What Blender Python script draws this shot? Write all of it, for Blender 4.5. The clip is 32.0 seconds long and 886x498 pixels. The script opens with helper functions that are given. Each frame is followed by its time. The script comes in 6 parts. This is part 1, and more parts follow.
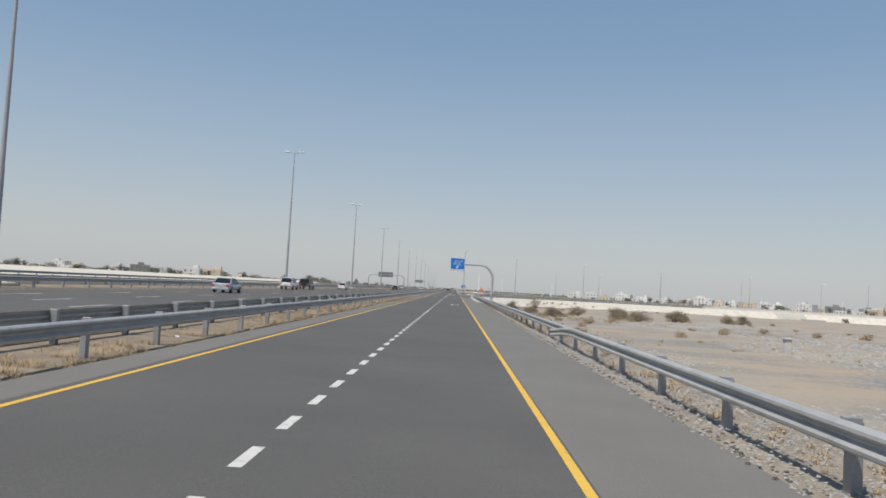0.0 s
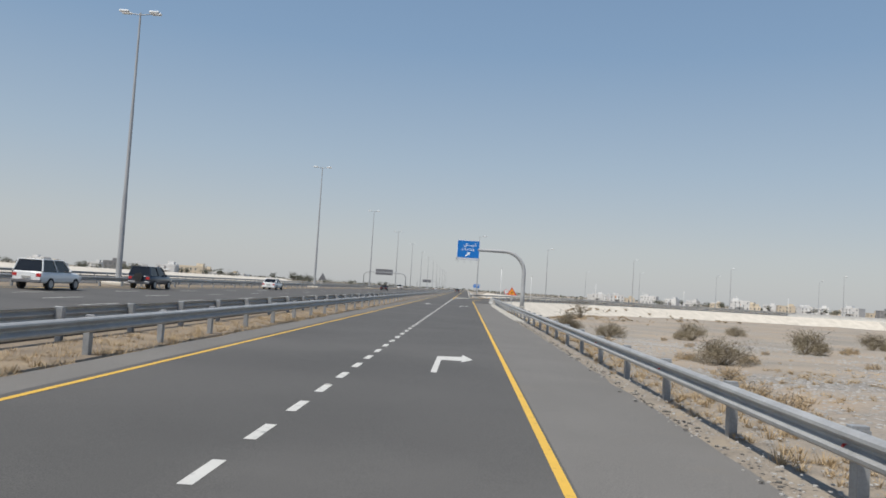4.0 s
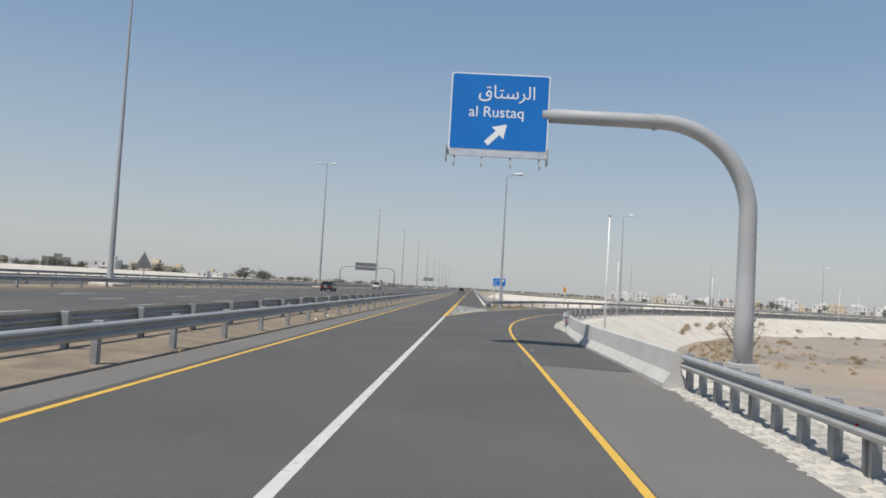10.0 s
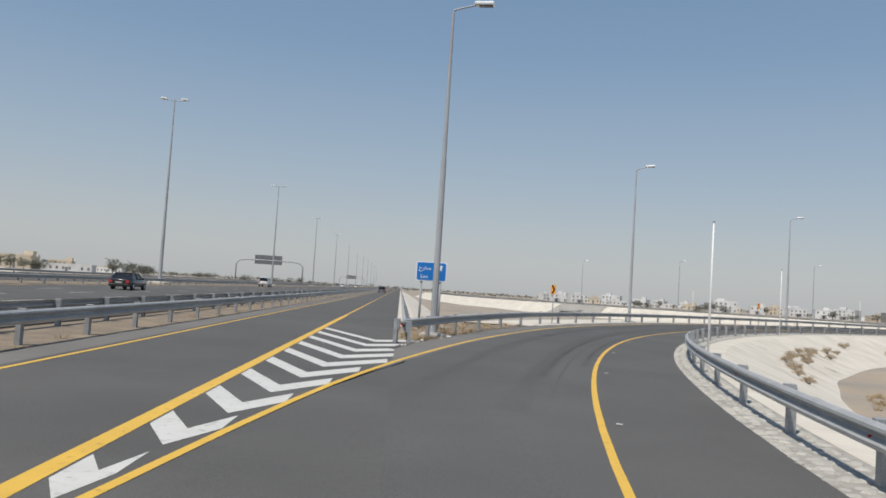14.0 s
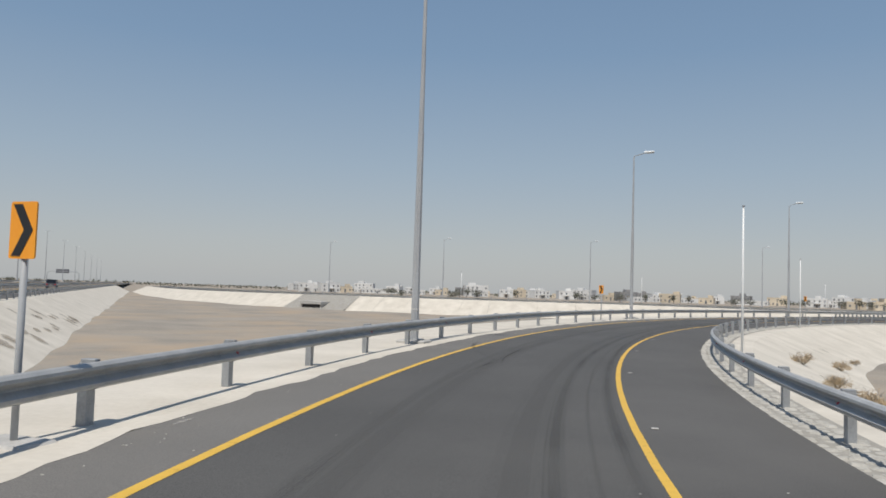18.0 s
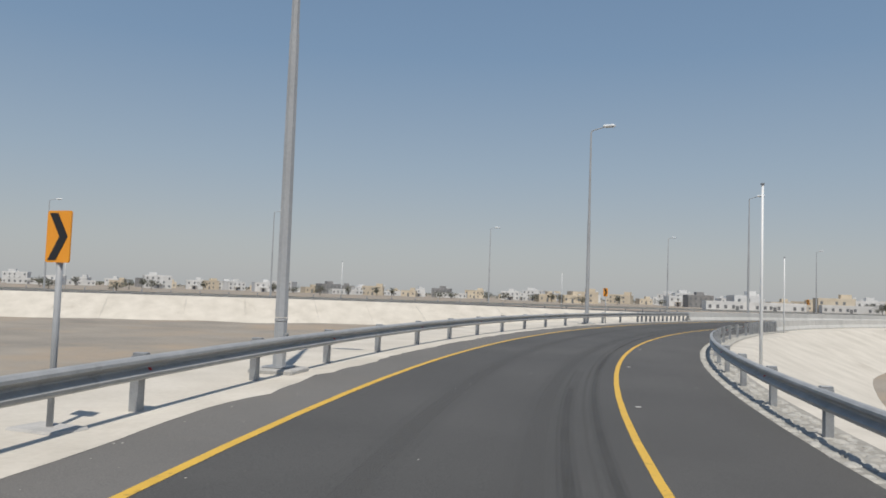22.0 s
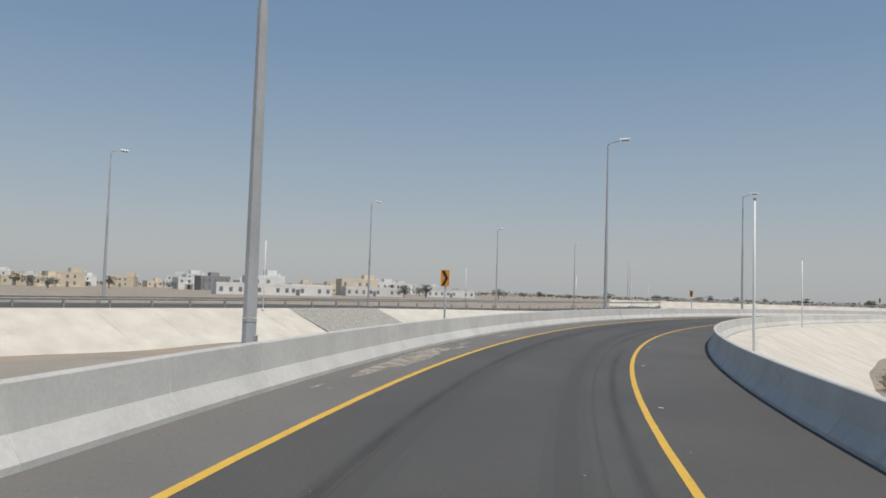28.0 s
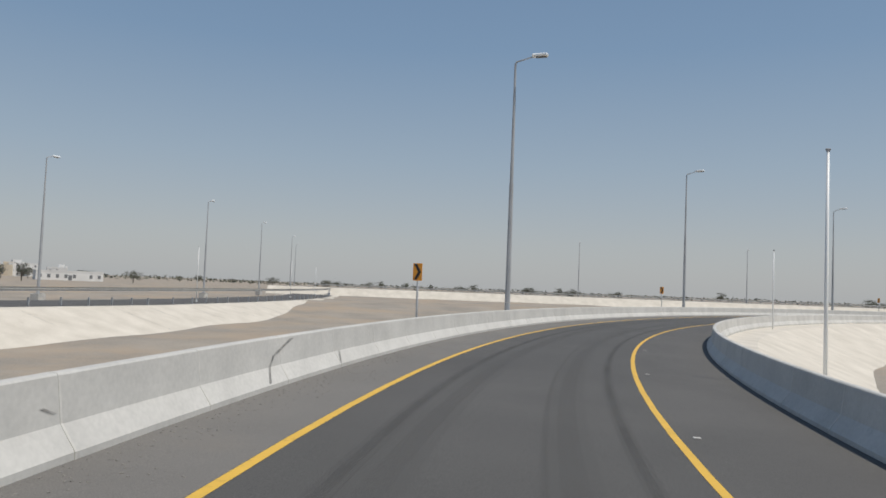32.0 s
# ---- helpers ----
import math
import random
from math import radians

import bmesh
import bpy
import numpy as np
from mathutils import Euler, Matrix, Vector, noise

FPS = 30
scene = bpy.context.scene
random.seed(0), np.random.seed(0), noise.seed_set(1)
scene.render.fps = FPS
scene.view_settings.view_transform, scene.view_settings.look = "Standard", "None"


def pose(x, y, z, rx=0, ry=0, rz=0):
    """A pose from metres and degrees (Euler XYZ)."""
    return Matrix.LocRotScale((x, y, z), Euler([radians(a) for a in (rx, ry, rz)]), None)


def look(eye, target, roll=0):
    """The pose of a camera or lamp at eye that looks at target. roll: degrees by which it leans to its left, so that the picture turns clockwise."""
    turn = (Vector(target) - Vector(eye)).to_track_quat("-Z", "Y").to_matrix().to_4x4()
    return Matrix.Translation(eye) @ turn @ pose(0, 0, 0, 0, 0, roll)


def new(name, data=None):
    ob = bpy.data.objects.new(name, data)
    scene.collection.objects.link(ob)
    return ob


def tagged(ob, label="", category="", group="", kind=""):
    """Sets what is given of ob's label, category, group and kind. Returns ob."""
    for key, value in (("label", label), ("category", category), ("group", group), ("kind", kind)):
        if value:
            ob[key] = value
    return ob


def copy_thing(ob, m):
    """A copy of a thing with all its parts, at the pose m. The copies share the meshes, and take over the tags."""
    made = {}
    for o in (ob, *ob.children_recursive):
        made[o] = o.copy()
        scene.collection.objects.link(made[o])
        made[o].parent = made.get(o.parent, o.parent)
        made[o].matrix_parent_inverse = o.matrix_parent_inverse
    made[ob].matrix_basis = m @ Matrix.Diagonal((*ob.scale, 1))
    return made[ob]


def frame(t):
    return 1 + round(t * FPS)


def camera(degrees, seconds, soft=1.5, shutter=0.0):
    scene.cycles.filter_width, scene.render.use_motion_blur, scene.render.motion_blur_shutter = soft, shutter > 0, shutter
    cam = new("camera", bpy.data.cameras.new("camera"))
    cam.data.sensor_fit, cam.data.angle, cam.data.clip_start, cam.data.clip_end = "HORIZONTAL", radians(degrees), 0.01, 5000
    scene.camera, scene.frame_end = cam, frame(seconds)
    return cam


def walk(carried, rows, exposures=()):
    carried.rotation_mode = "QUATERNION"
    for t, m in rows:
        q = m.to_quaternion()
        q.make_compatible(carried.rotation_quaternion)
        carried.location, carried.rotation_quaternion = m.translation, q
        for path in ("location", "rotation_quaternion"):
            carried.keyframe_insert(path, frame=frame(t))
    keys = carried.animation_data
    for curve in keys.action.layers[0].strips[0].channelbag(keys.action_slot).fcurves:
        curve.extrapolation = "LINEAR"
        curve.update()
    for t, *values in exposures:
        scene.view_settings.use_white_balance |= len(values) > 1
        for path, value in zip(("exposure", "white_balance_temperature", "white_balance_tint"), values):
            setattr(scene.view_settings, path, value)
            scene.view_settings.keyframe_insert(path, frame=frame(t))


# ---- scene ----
cam = camera(60.2, 32.0, soft=1.7)

EYE = 1.942
# seconds, x, y, yaw, pitch, roll
PATH = [
    (0.0, -0.13, -0.95, 1.10, 2.92, 3.37),
    (0.5, -0.01, 8.58, 1.36, 2.77, 3.55),
    (1.0, 0.09, 18.06, 1.52, 2.63, 3.66),
    (1.5, 0.17, 27.39, 1.71, 2.94, 3.69),
    (2.0, 0.19, 36.46, 1.94, 2.91, 3.68),
    (2.5, 0.17, 45.32, 1.89, 2.97, 3.68),
    (3.0, 0.17, 54.01, 1.91, 2.70, 3.73),
    (3.5, 0.18, 62.54, 1.89, 2.94, 3.80),
    (4.0, 0.19, 70.86, 1.96, 2.90, 3.62),
    (4.5, 0.17, 78.93, 2.16, 2.86, 3.44),
    (5.0, 0.12, 86.88, 2.40, 2.82, 3.26),
    (5.5, 0.06, 94.84, 2.59, 2.78, 3.08),
    (6.0, -0.03, 102.87, 2.73, 3.12, 3.17),
    (6.5, -0.15, 110.97, 2.85, 3.22, 3.24),
    (7.0, -0.24, 119.10, 2.99, 2.99, 3.30),
    (7.5, -0.32, 127.13, 2.84, 3.19, 3.34),
    (8.0, -0.40, 135.01, 2.62, 3.02, 3.29),
    (8.5, -0.46, 142.71, 2.40, 2.80, 3.19),
    (9.0, -0.48, 150.13, 2.32, 2.94, 3.17),
    (9.5, -0.50, 157.31, 2.38, 3.10, 3.27),
    (10.0, -0.54, 164.27, 2.36, 2.82, 3.36),
    (10.5, -0.55, 171.19, 2.32, 2.85, 3.39),
    (11.0, -0.57, 177.65, 2.27, 2.84, 3.47),
    (11.5, -0.51, 183.75, 1.96, 2.84, 3.66),
    (12.0, -0.43, 189.60, 1.34, 2.86, 3.83),
    (12.5, -0.23, 195.77, 0.55, 2.97, 3.89),
    (13.0, 0.02, 201.69, -0.47, 3.22, 3.93),
    (13.5, 0.43, 207.20, -1.62, 3.19, 4.00),
    (14.0, 0.97, 212.60, -2.98, 3.07, 3.70),
    (14.5, 1.73, 217.97, -4.67, 2.94, 3.41),
    (15.0, 2.66, 223.35, -6.58, 2.81, 3.11),
    (15.5, 3.78, 228.74, -8.62, 2.68, 2.82),
    (16.0, 5.03, 234.16, -10.67, 2.81, 2.31),
    (16.5, 6.50, 239.58, -13.13, 2.85, 2.05),
    (17.0, 8.25, 244.85, -15.64, 2.97, 2.03),
    (17.5, 10.33, 250.24, -18.65, 3.11, 2.00),
    (18.0, 12.82, 255.66, -21.39, 3.18, 1.82),
    (18.5, 15.54, 260.86, -24.48, 3.24, 1.58),
    (19.0, 18.57, 265.97, -27.40, 3.35, 1.42),
    (19.5, 21.87, 271.20, -29.91, 3.36, 1.42),
    (20.0, 25.40, 276.33, -32.21, 3.22, 1.59),
    (20.5, 29.28, 281.45, -34.45, 3.27, 1.82),
    (21.0, 33.47, 286.49, -37.20, 3.15, 1.95),
    (21.5, 37.94, 291.29, -40.27, 3.22, 1.99),
    (22.0, 42.72, 295.90, -43.24, 3.33, 2.01),
    (22.5, 47.83, 300.47, -46.29, 3.26, 2.04),
    (23.0, 53.19, 304.70, -49.18, 3.34, 2.07),
    (23.5, 58.63, 308.59, -52.13, 3.30, 2.11),
    (24.0, 64.34, 312.26, -55.02, 3.34, 2.14),
    (24.5, 70.33, 315.57, -58.19, 3.27, 2.09),
    (25.0, 76.42, 318.46, -61.30, 3.23, 1.88),
    (25.5, 82.55, 320.99, -64.24, 3.23, 1.58),
    (26.0, 88.76, 323.20, -67.10, 3.21, 1.60),
    (26.5, 95.09, 325.00, -69.84, 3.19, 1.62),
    (27.0, 101.48, 326.49, -72.52, 3.16, 1.64),
    (27.5, 107.88, 327.72, -75.18, 3.14, 1.66),
    (28.0, 114.29, 328.78, -77.85, 3.17, 1.70),
    (28.5, 120.76, 329.53, -80.52, 3.05, 1.83),
    (29.0, 127.52, 329.96, -83.40, 3.11, 2.00),
    (29.5, 134.66, 330.13, -86.57, 3.01, 2.06),
    (30.0, 141.93, 329.91, -89.65, 3.05, 2.04),
    (30.5, 148.99, 329.30, -92.76, 3.03, 2.01),
    (31.0, 155.97, 328.28, -95.76, 2.96, 2.04),
    (31.5, 162.97, 326.92, -98.95, 3.11, 2.11),
    (32.0, 170.23, 325.13, -102.09, 2.88, 2.22),
]


def aim(x, y, yaw, pitch, roll):
    """The pose of the windscreen camera: heading to the left of +y, tilt up and lean, in degrees."""
    a, b = radians(yaw), radians(pitch)
    eye = Vector((x, y, EYE))
    way = Vector((-math.sin(a) * math.cos(b), math.cos(a) * math.cos(b), math.sin(b)))
    return look(eye, eye + way, roll)


walk(cam, [(t, aim(x, y, yaw, pitch, roll)) for t, x, y, yaw, pitch, roll in PATH],
     [(0.0, 0.17), (6.0, 0.15), (11.0, 0.14), (13.0, 0.10), (17.0, 0.02), (20.0, -0.05), (24.0, -0.11), (28.0, -0.10), (32.0, -0.08)])

# ---------------------------------------------------------------- light
world = bpy.data.worlds.new("sky")
scene.world = world
world.use_nodes = True
wn = world.node_tree.nodes
sky = wn.new("ShaderNodeTexSky")
sky.sky_type = "NISHITA"
sky.sun_disc = False
TO_SUN = Vector((-2.6, -3.3, 8.0)).normalized()
sky.sun_elevation = math.asin(TO_SUN.z)
sky.sun_rotation = math.atan2(TO_SUN.x, TO_SUN.y)
sky.altitude = 50
sky.air_density = 1.2
sky.dust_density = 1.0
sky.ozone_density = 1.5
# Dust haze: a pale veil that thickens towards the horizon, over the clear sky's own light.
wl = world.node_tree.links.new
coord, split = wn.new("ShaderNodeTexCoord"), wn.new("ShaderNodeSeparateXYZ")
wl(coord.outputs["Generated"], split.inputs[0])
veil = wn.new("ShaderNodeValToRGB")
veil.color_ramp.elements[0].position, veil.color_ramp.elements[0].color = 0.0, (0.455, 0.475, 0.50, 1)
veil.color_ramp.elements[1].position, veil.color_ramp.elements[1].color = 1.0, (0.10, 0.17, 0.32, 1)
for at, c in ((0.06, (0.43, 0.46, 0.495, 1)), (0.16, (0.33, 0.41, 0.50, 1)), (0.30, (0.208, 0.315, 0.46, 1)), (0.50, (0.14, 0.235, 0.39, 1))):
    veil.color_ramp.elements.new(at).color = c
wl(split.outputs[2], veil.inputs[0])
gain = wn.new("ShaderNodeVectorMath")
gain.operation = "SCALE"
gain.inputs[3].default_value = 10.0
wl(veil.outputs[0], gain.inputs[0])
blend = wn.new("ShaderNodeMix")
blend.data_type = "RGBA"
blend.inputs[0].default_value = 0.80
wl(sky.outputs[0], blend.inputs[6])
wl(gain.outputs[0], blend.inputs[7])
wl(blend.outputs[2], wn["Background"].inputs[0])
wn["Background"].inputs[1].default_value = 0.10

sun_data = bpy.data.lights.new("sun", "SUN")
sun_data.energy = 3.9
sun_data.angle = radians(0.6)
sun_data.color = (1.0, 0.95, 0.87)
sun = new("sun", sun_data)
sun.matrix_world = look((0, 0, 60), Vector((0, 0, 60)) - TO_SUN)
scene.view_settings.exposure = 0.0

# ---------------------------------------------------------------- materials


def material(name, rough=0.8, metal=0.0):
    m = bpy.data.materials.new(name)
    m.use_nodes = True
    b = m.node_tree.nodes["Principled BSDF"]
    b.inputs["Roughness"].default_value = rough
    b.inputs["Metallic"].default_value = metal
    return m, m.node_tree, b


def mottled(name, dark, light, scale=3.0, fine=60.0, rough=0.8, metal=0.0, bump=0.15, spread=0.0, stain=None, stain_scale=0.4, stain_at=(0.52, 0.7), fine_mix=0.35, ends=(0.32, 0.68)):
    """A surface with grain and larger patches, in object-independent world metres; spread: change from piece to piece."""
    m, t, b = material(name, rough, metal)
    n, link = t.nodes, t.links.new
    geo = n.new("ShaderNodeNewGeometry")
    big, small = n.new("ShaderNodeTexNoise"), n.new("ShaderNodeTexNoise")
    for tex, s, d in ((big, scale, 5), (small, fine, 3)):
        tex.inputs["Scale"].default_value = s
        tex.inputs["Detail"].default_value = d
        link(geo.outputs["Position"], tex.inputs["Vector"])
    mixv = n.new("ShaderNodeMix")
    mixv.inputs[0].default_value = fine_mix
    link(big.outputs[0], mixv.inputs[2])
    link(small.outputs[0], mixv.inputs[3])
    ramp = n.new("ShaderNodeValToRGB")
    ramp.color_ramp.elements[0].position, ramp.color_ramp.elements[1].position = ends
    ramp.color_ramp.elements[0].color, ramp.color_ramp.elements[1].color = (*dark, 1), (*light, 1)
    link(mixv.outputs[0], ramp.inputs[0])
    colour = ramp.outputs[0]
    if stain:
        st = n.new("ShaderNodeTexNoise")
        st.inputs["Scale"].default_value = stain_scale
        st.inputs["Detail"].default_value = 6
        st.inputs["Roughness"].default_value = 0.65
        link(geo.outputs["Position"], st.inputs["Vector"])
        r2 = n.new("ShaderNodeMapRange")
        r2.inputs[1].default_value, r2.inputs[2].default_value = stain_at
        link(st.outputs[0], r2.inputs[0])
        mx = n.new("ShaderNodeMix")
        mx.data_type = "RGBA"
        link(r2.outputs[0], mx.inputs[0])
        link(colour, mx.inputs[6])
        mx.inputs[7].default_value = (*stain, 1)
        colour = mx.outputs[2]
    if spread:
        info = n.new("ShaderNodeObjectInfo")
        hsv = n.new("ShaderNodeHueSaturation")
        mr = n.new("ShaderNodeMapRange")
        mr.inputs[3].default_value, mr.inputs[4].default_value = 1 - spread, 1 + spread
        link(info.outputs["Random"], mr.inputs[0])
        link(mr.outputs[0], hsv.inputs["Value"])
        link(colour, hsv.inputs["Color"])
        colour = hsv.outputs[0]
    link(colour, b.inputs["Base Color"])
    if bump:
        bp = n.new("ShaderNodeBump")
        bp.inputs["Strength"].default_value = bump
        bp.inputs["Distance"].default_value = 0.02
        link(small.outputs[0], bp.inputs["Height"])
        link(bp.outputs[0], b.inputs["Normal"])
    return m


def worn(name, colour, under, amount=0.5, scale=12.0, rough=0.6, metal=0.0):
    """Paint with chips and scuffs through which the ground below shows."""
    return mottled(name, tuple(c * 0.86 for c in colour), colour, 2.0, 45.0, rough, metal, 0.05, 0.0, under, scale, (0.62 - 0.1 * amount, 0.80 - 0.1 * amount))


ASPHALT = mottled("asphalt", (0.066, 0.0625, 0.058), (0.122, 0.116, 0.107), 0.22, 70.0, 0.78, 0, 0.12, 0.0, (0.128, 0.121, 0.111), 0.10, (0.50, 0.80), 0.75, (0.36, 0.64))
ASPHALT.node_tree.nodes["Principled BSDF"].inputs["Specular IOR Level"].default_value = 0.35
ASPHALT_RAMP = mottled("ramp_asphalt", (0.059, 0.0565, 0.053), (0.113, 0.108, 0.101), 0.25, 70.0, 0.80, 0, 0.12, 0.0, (0.115, 0.109, 0.10), 0.10, (0.55, 0.85), 0.75, (0.36, 0.64))
ASPHALT_RAMP.node_tree.nodes["Principled BSDF"].inputs["Specular IOR Level"].default_value = 0.35
# The ramp's asphalt starts brighter and fades to its darker tone past the gore.
_n, _l = ASPHALT_RAMP.node_tree.nodes, ASPHALT_RAMP.node_tree.links.new
_bsdf = _n["Principled BSDF"]
_old = _bsdf.inputs["Base Color"].links[0].from_socket
_geo, _xyz, _fade, _hsv = _n.new("ShaderNodeNewGeometry"), _n.new("ShaderNodeSeparateXYZ"), _n.new("ShaderNodeMapRange"), _n.new("ShaderNodeHueSaturation")
_l(_geo.outputs["Position"], _xyz.inputs[0])
_l(_xyz.outputs[1], _fade.inputs[0])
for _i, _val in ((1, 205.0), (2, 275.0), (3, 1.19), (4, 1.0)):
    _fade.inputs[_i].default_value = _val
_l(_fade.outputs[0], _hsv.inputs["Value"])
_l(_old, _hsv.inputs["Color"])
_l(_hsv.outputs[0], _bsdf.inputs["Base Color"])
ASPHALT_SHOULDER = mottled("shoulder_asphalt", (0.112, 0.106, 0.097), (0.200, 0.188, 0.171), 0.35, 70.0, 0.9, 0, 0.15, 0.0, (0.18, 0.162, 0.138), 0.5, (0.58, 0.85), 0.75)
LINE_YELLOW = worn("yellow_road_paint", (0.72, 0.44, 0.06), (0.30, 0.17, 0.04), 0.35, 7.0)
LINE_WHITE = worn("white_road_paint", (0.61, 0.595, 0.55), (0.20, 0.20, 0.19), 0.5, 7.0)
GRIT = mottled("loose_grit", (0.10, 0.095, 0.09), (0.30, 0.28, 0.25), 14.0, 120.0, 0.95, 0, 0.6, 0, None, 1, (0, 1), 0.6)
SAND = mottled("desert_sand", (0.20, 0.178, 0.148), (0.375, 0.325, 0.263), 0.16, 11.0, 0.95, 0, 0.6, 0.0, (0.37, 0.285, 0.20), 0.09, (0.46, 0.66), 0.5)
# Drifts of blue-grey pebbles lie over the sand in long patches.
_n, _l = SAND.node_tree.nodes, SAND.node_tree.links.new
_bsdf = _n["Principled BSDF"]
_old = _bsdf.inputs["Base Color"].links[0].from_socket
_geo, _far, _mask, _cell, _tone, _over = _n.new("ShaderNodeNewGeometry"), _n.new("ShaderNodeTexNoise"), _n.new("ShaderNodeMapRange"), _n.new("ShaderNodeTexVoronoi"), _n.new("ShaderNodeValToRGB"), _n.new("ShaderNodeMix")
_stretch = _n.new("ShaderNodeMapping")
_stretch.inputs["Scale"].default_value = (0.07, 0.11, 0.1)
_l(_geo.outputs["Position"], _stretch.inputs[0])
_l(_stretch.outputs[0], _far.inputs["Vector"])
_far.inputs["Scale"].default_value, _far.inputs["Detail"].default_value, _far.inputs["Roughness"].default_value = 1.0, 7, 0.68
_l(_far.outputs[0], _mask.inputs[0])
for _i, _val in ((1, 0.46), (2, 0.58), (3, 0.0), (4, 0.85)):
    _mask.inputs[_i].default_value = _val
_cell.inputs["Scale"].default_value = 7.0
_l(_geo.outputs["Position"], _cell.inputs["Vector"])
_tone.color_ramp.elements[0].color, _tone.color_ramp.elements[1].color = (0.10, 0.098, 0.095, 1), (0.40, 0.385, 0.36, 1)
_tone.color_ramp.elements.new(0.7).color = (0.235, 0.226, 0.213, 1)
_l(_cell.outputs["Color"], _tone.inputs[0])
_over.data_type = "RGBA"
# They thin out towards the loop, where the ground is bare brown sand.
_xyz, _thin, _share = _n.new("ShaderNodeSeparateXYZ"), _n.new("ShaderNodeMapRange"), _n.new("ShaderNodeMath")
_l(_geo.outputs["Position"], _xyz.inputs[0])
_l(_xyz.outputs[1], _thin.inputs[0])
for _i, _val in ((1, 88.0), (2, 125.0), (3, 1.0), (4, 0.12)):
    _thin.inputs[_i].default_value = _val
_share.operation = "MULTIPLY"
_l(_mask.outputs[0], _share.inputs[0])
_l(_thin.outputs[0], _share.inputs[1])
_l(_share.outputs[0], _over.inputs[0])
_l(_old, _over.inputs[6])
_l(_tone.outputs[0], _over.inputs[7])
_l(_over.outputs[2], _bsdf.inputs["Base Color"])
VERGE_STONY = mottled("stony_verge", (0.165, 0.14, 0.11), (0.35, 0.30, 0.24), 1.2, 26.0, 0.95, 0, 0.6, 0.0, (0.33, 0.265, 0.185), 0.5, (0.52, 0.70), 0.55)
VERGE = mottled("verge_soil", (0.135, 0.107, 0.078), (0.285, 0.228, 0.165), 1.2, 22.0, 0.95, 0, 0.6, 0.0, (0.32, 0.25, 0.165), 0.5, (0.5, 0.68), 0.5)
PITCHING = mottled("pale_slope_concrete", (0.495, 0.45, 0.378), (0.64, 0.588, 0.505), 0.5, 9.0, 0.9, 0, 0.3, 0.0, (0.42, 0.37, 0.30), 0.30, (0.62, 0.82), 0.3)
STONE_WHITE = mottled("pale_stone", (0.29, 0.275, 0.245), (0.48, 0.457, 0.41), 3.0, 30.0, 0.9, 0, 0.3, 0.16)
CEMENT_WORN = mottled("worn_cement_wash", (0.37, 0.345, 0.30), (0.52, 0.48, 0.415), 1.2, 16.0, 0.92, 0, 0.3)
MORTAR_BED = mottled("dull_mortar_bed", (0.25, 0.235, 0.205), (0.38, 0.355, 0.31), 2.0, 18.0, 0.95, 0, 0.3)
STONE_GREY = mottled("grey_stone", (0.25, 0.242, 0.228), (0.47, 0.45, 0.42), 3.0, 30.0, 0.9, 0, 0.3, 0.2)
CONCRETE = mottled("barrier_concrete", (0.43, 0.42, 0.395), (0.57, 0.555, 0.52), 0.9, 14.0, 0.85, 0, 0.08, 0.05, (0.30, 0.295, 0.285), 0.9, (0.60, 0.80))
CONCRETE_DULL = mottled("footing_concrete", (0.34, 0.33, 0.31), (0.50, 0.48, 0.45), 2.0, 24.0, 0.9, 0, 0.2)
STEEL = mottled("galvanised_steel", (0.34, 0.338, 0.33), (0.47, 0.465, 0.45), 2.5, 30.0, 0.48, 0.25, 0.05, 0.06, (0.27, 0.255, 0.235), 1.6, (0.60, 0.8))
STEEL_POST = mottled("galvanised_post", (0.26, 0.265, 0.27), (0.40, 0.41, 0.42), 3.0, 30.0, 0.55, 0.45, 0.05, 0.08)
POLE_STEEL = mottled("pole_steel", (0.31, 0.317, 0.325), (0.42, 0.427, 0.435), 0.6, 14.0, 0.55, 0.0, 0.03)
MAST_WHITE = mottled("white_mast_paint", (0.70, 0.70, 0.69), (0.82, 0.82, 0.80), 1.0, 20.0, 0.45, 0, 0.03)
BLUE = mottled("sign_blue", (0.003, 0.15, 0.50), (0.004, 0.17, 0.55), 1.0, 20.0, 0.4, 0, 0.0)
SIGN_WHITE = mottled("sign_white", (0.78, 0.80, 0.80), (0.84, 0.85, 0.85), 1.0, 20.0, 0.4, 0, 0.0)
SIGN_RED = mottled("sign_red", (0.50, 0.03, 0.03), (0.58, 0.04, 0.04), 1.0, 20.0, 0.4, 0, 0.0)
SIGN_ORANGE = mottled("sign_orange", (0.80, 0.30, 0.02), (0.86, 0.35, 0.03), 1.0, 20.0, 0.4, 0, 0.0)
SIGN_BLACK = mottled("sign_black", (0.012, 0.012, 0.014), (0.02, 0.02, 0.022), 1.0, 20.0, 0.45, 0, 0.0)
SIGN_BACK = mottled("sign_back_metal", (0.16, 0.16, 0.17), (0.24, 0.24, 0.25), 1.0, 20.0, 0.5, 0.4, 0.0)
REFLECT_RED = mottled("red_reflector", (0.45, 0.02, 0.02), (0.55, 0.03, 0.03), 5.0, 40.0, 0.3, 0, 0.0)
RUBBER = mottled("tyre_rubber", (0.015, 0.015, 0.016), (0.03, 0.03, 0.03), 5.0, 60.0, 0.8, 0, 0.1)
GLASS_DARK = mottled("tinted_glass", (0.012, 0.014, 0.018), (0.02, 0.022, 0.026), 1.0, 9.0, 0.08, 0, 0.0)
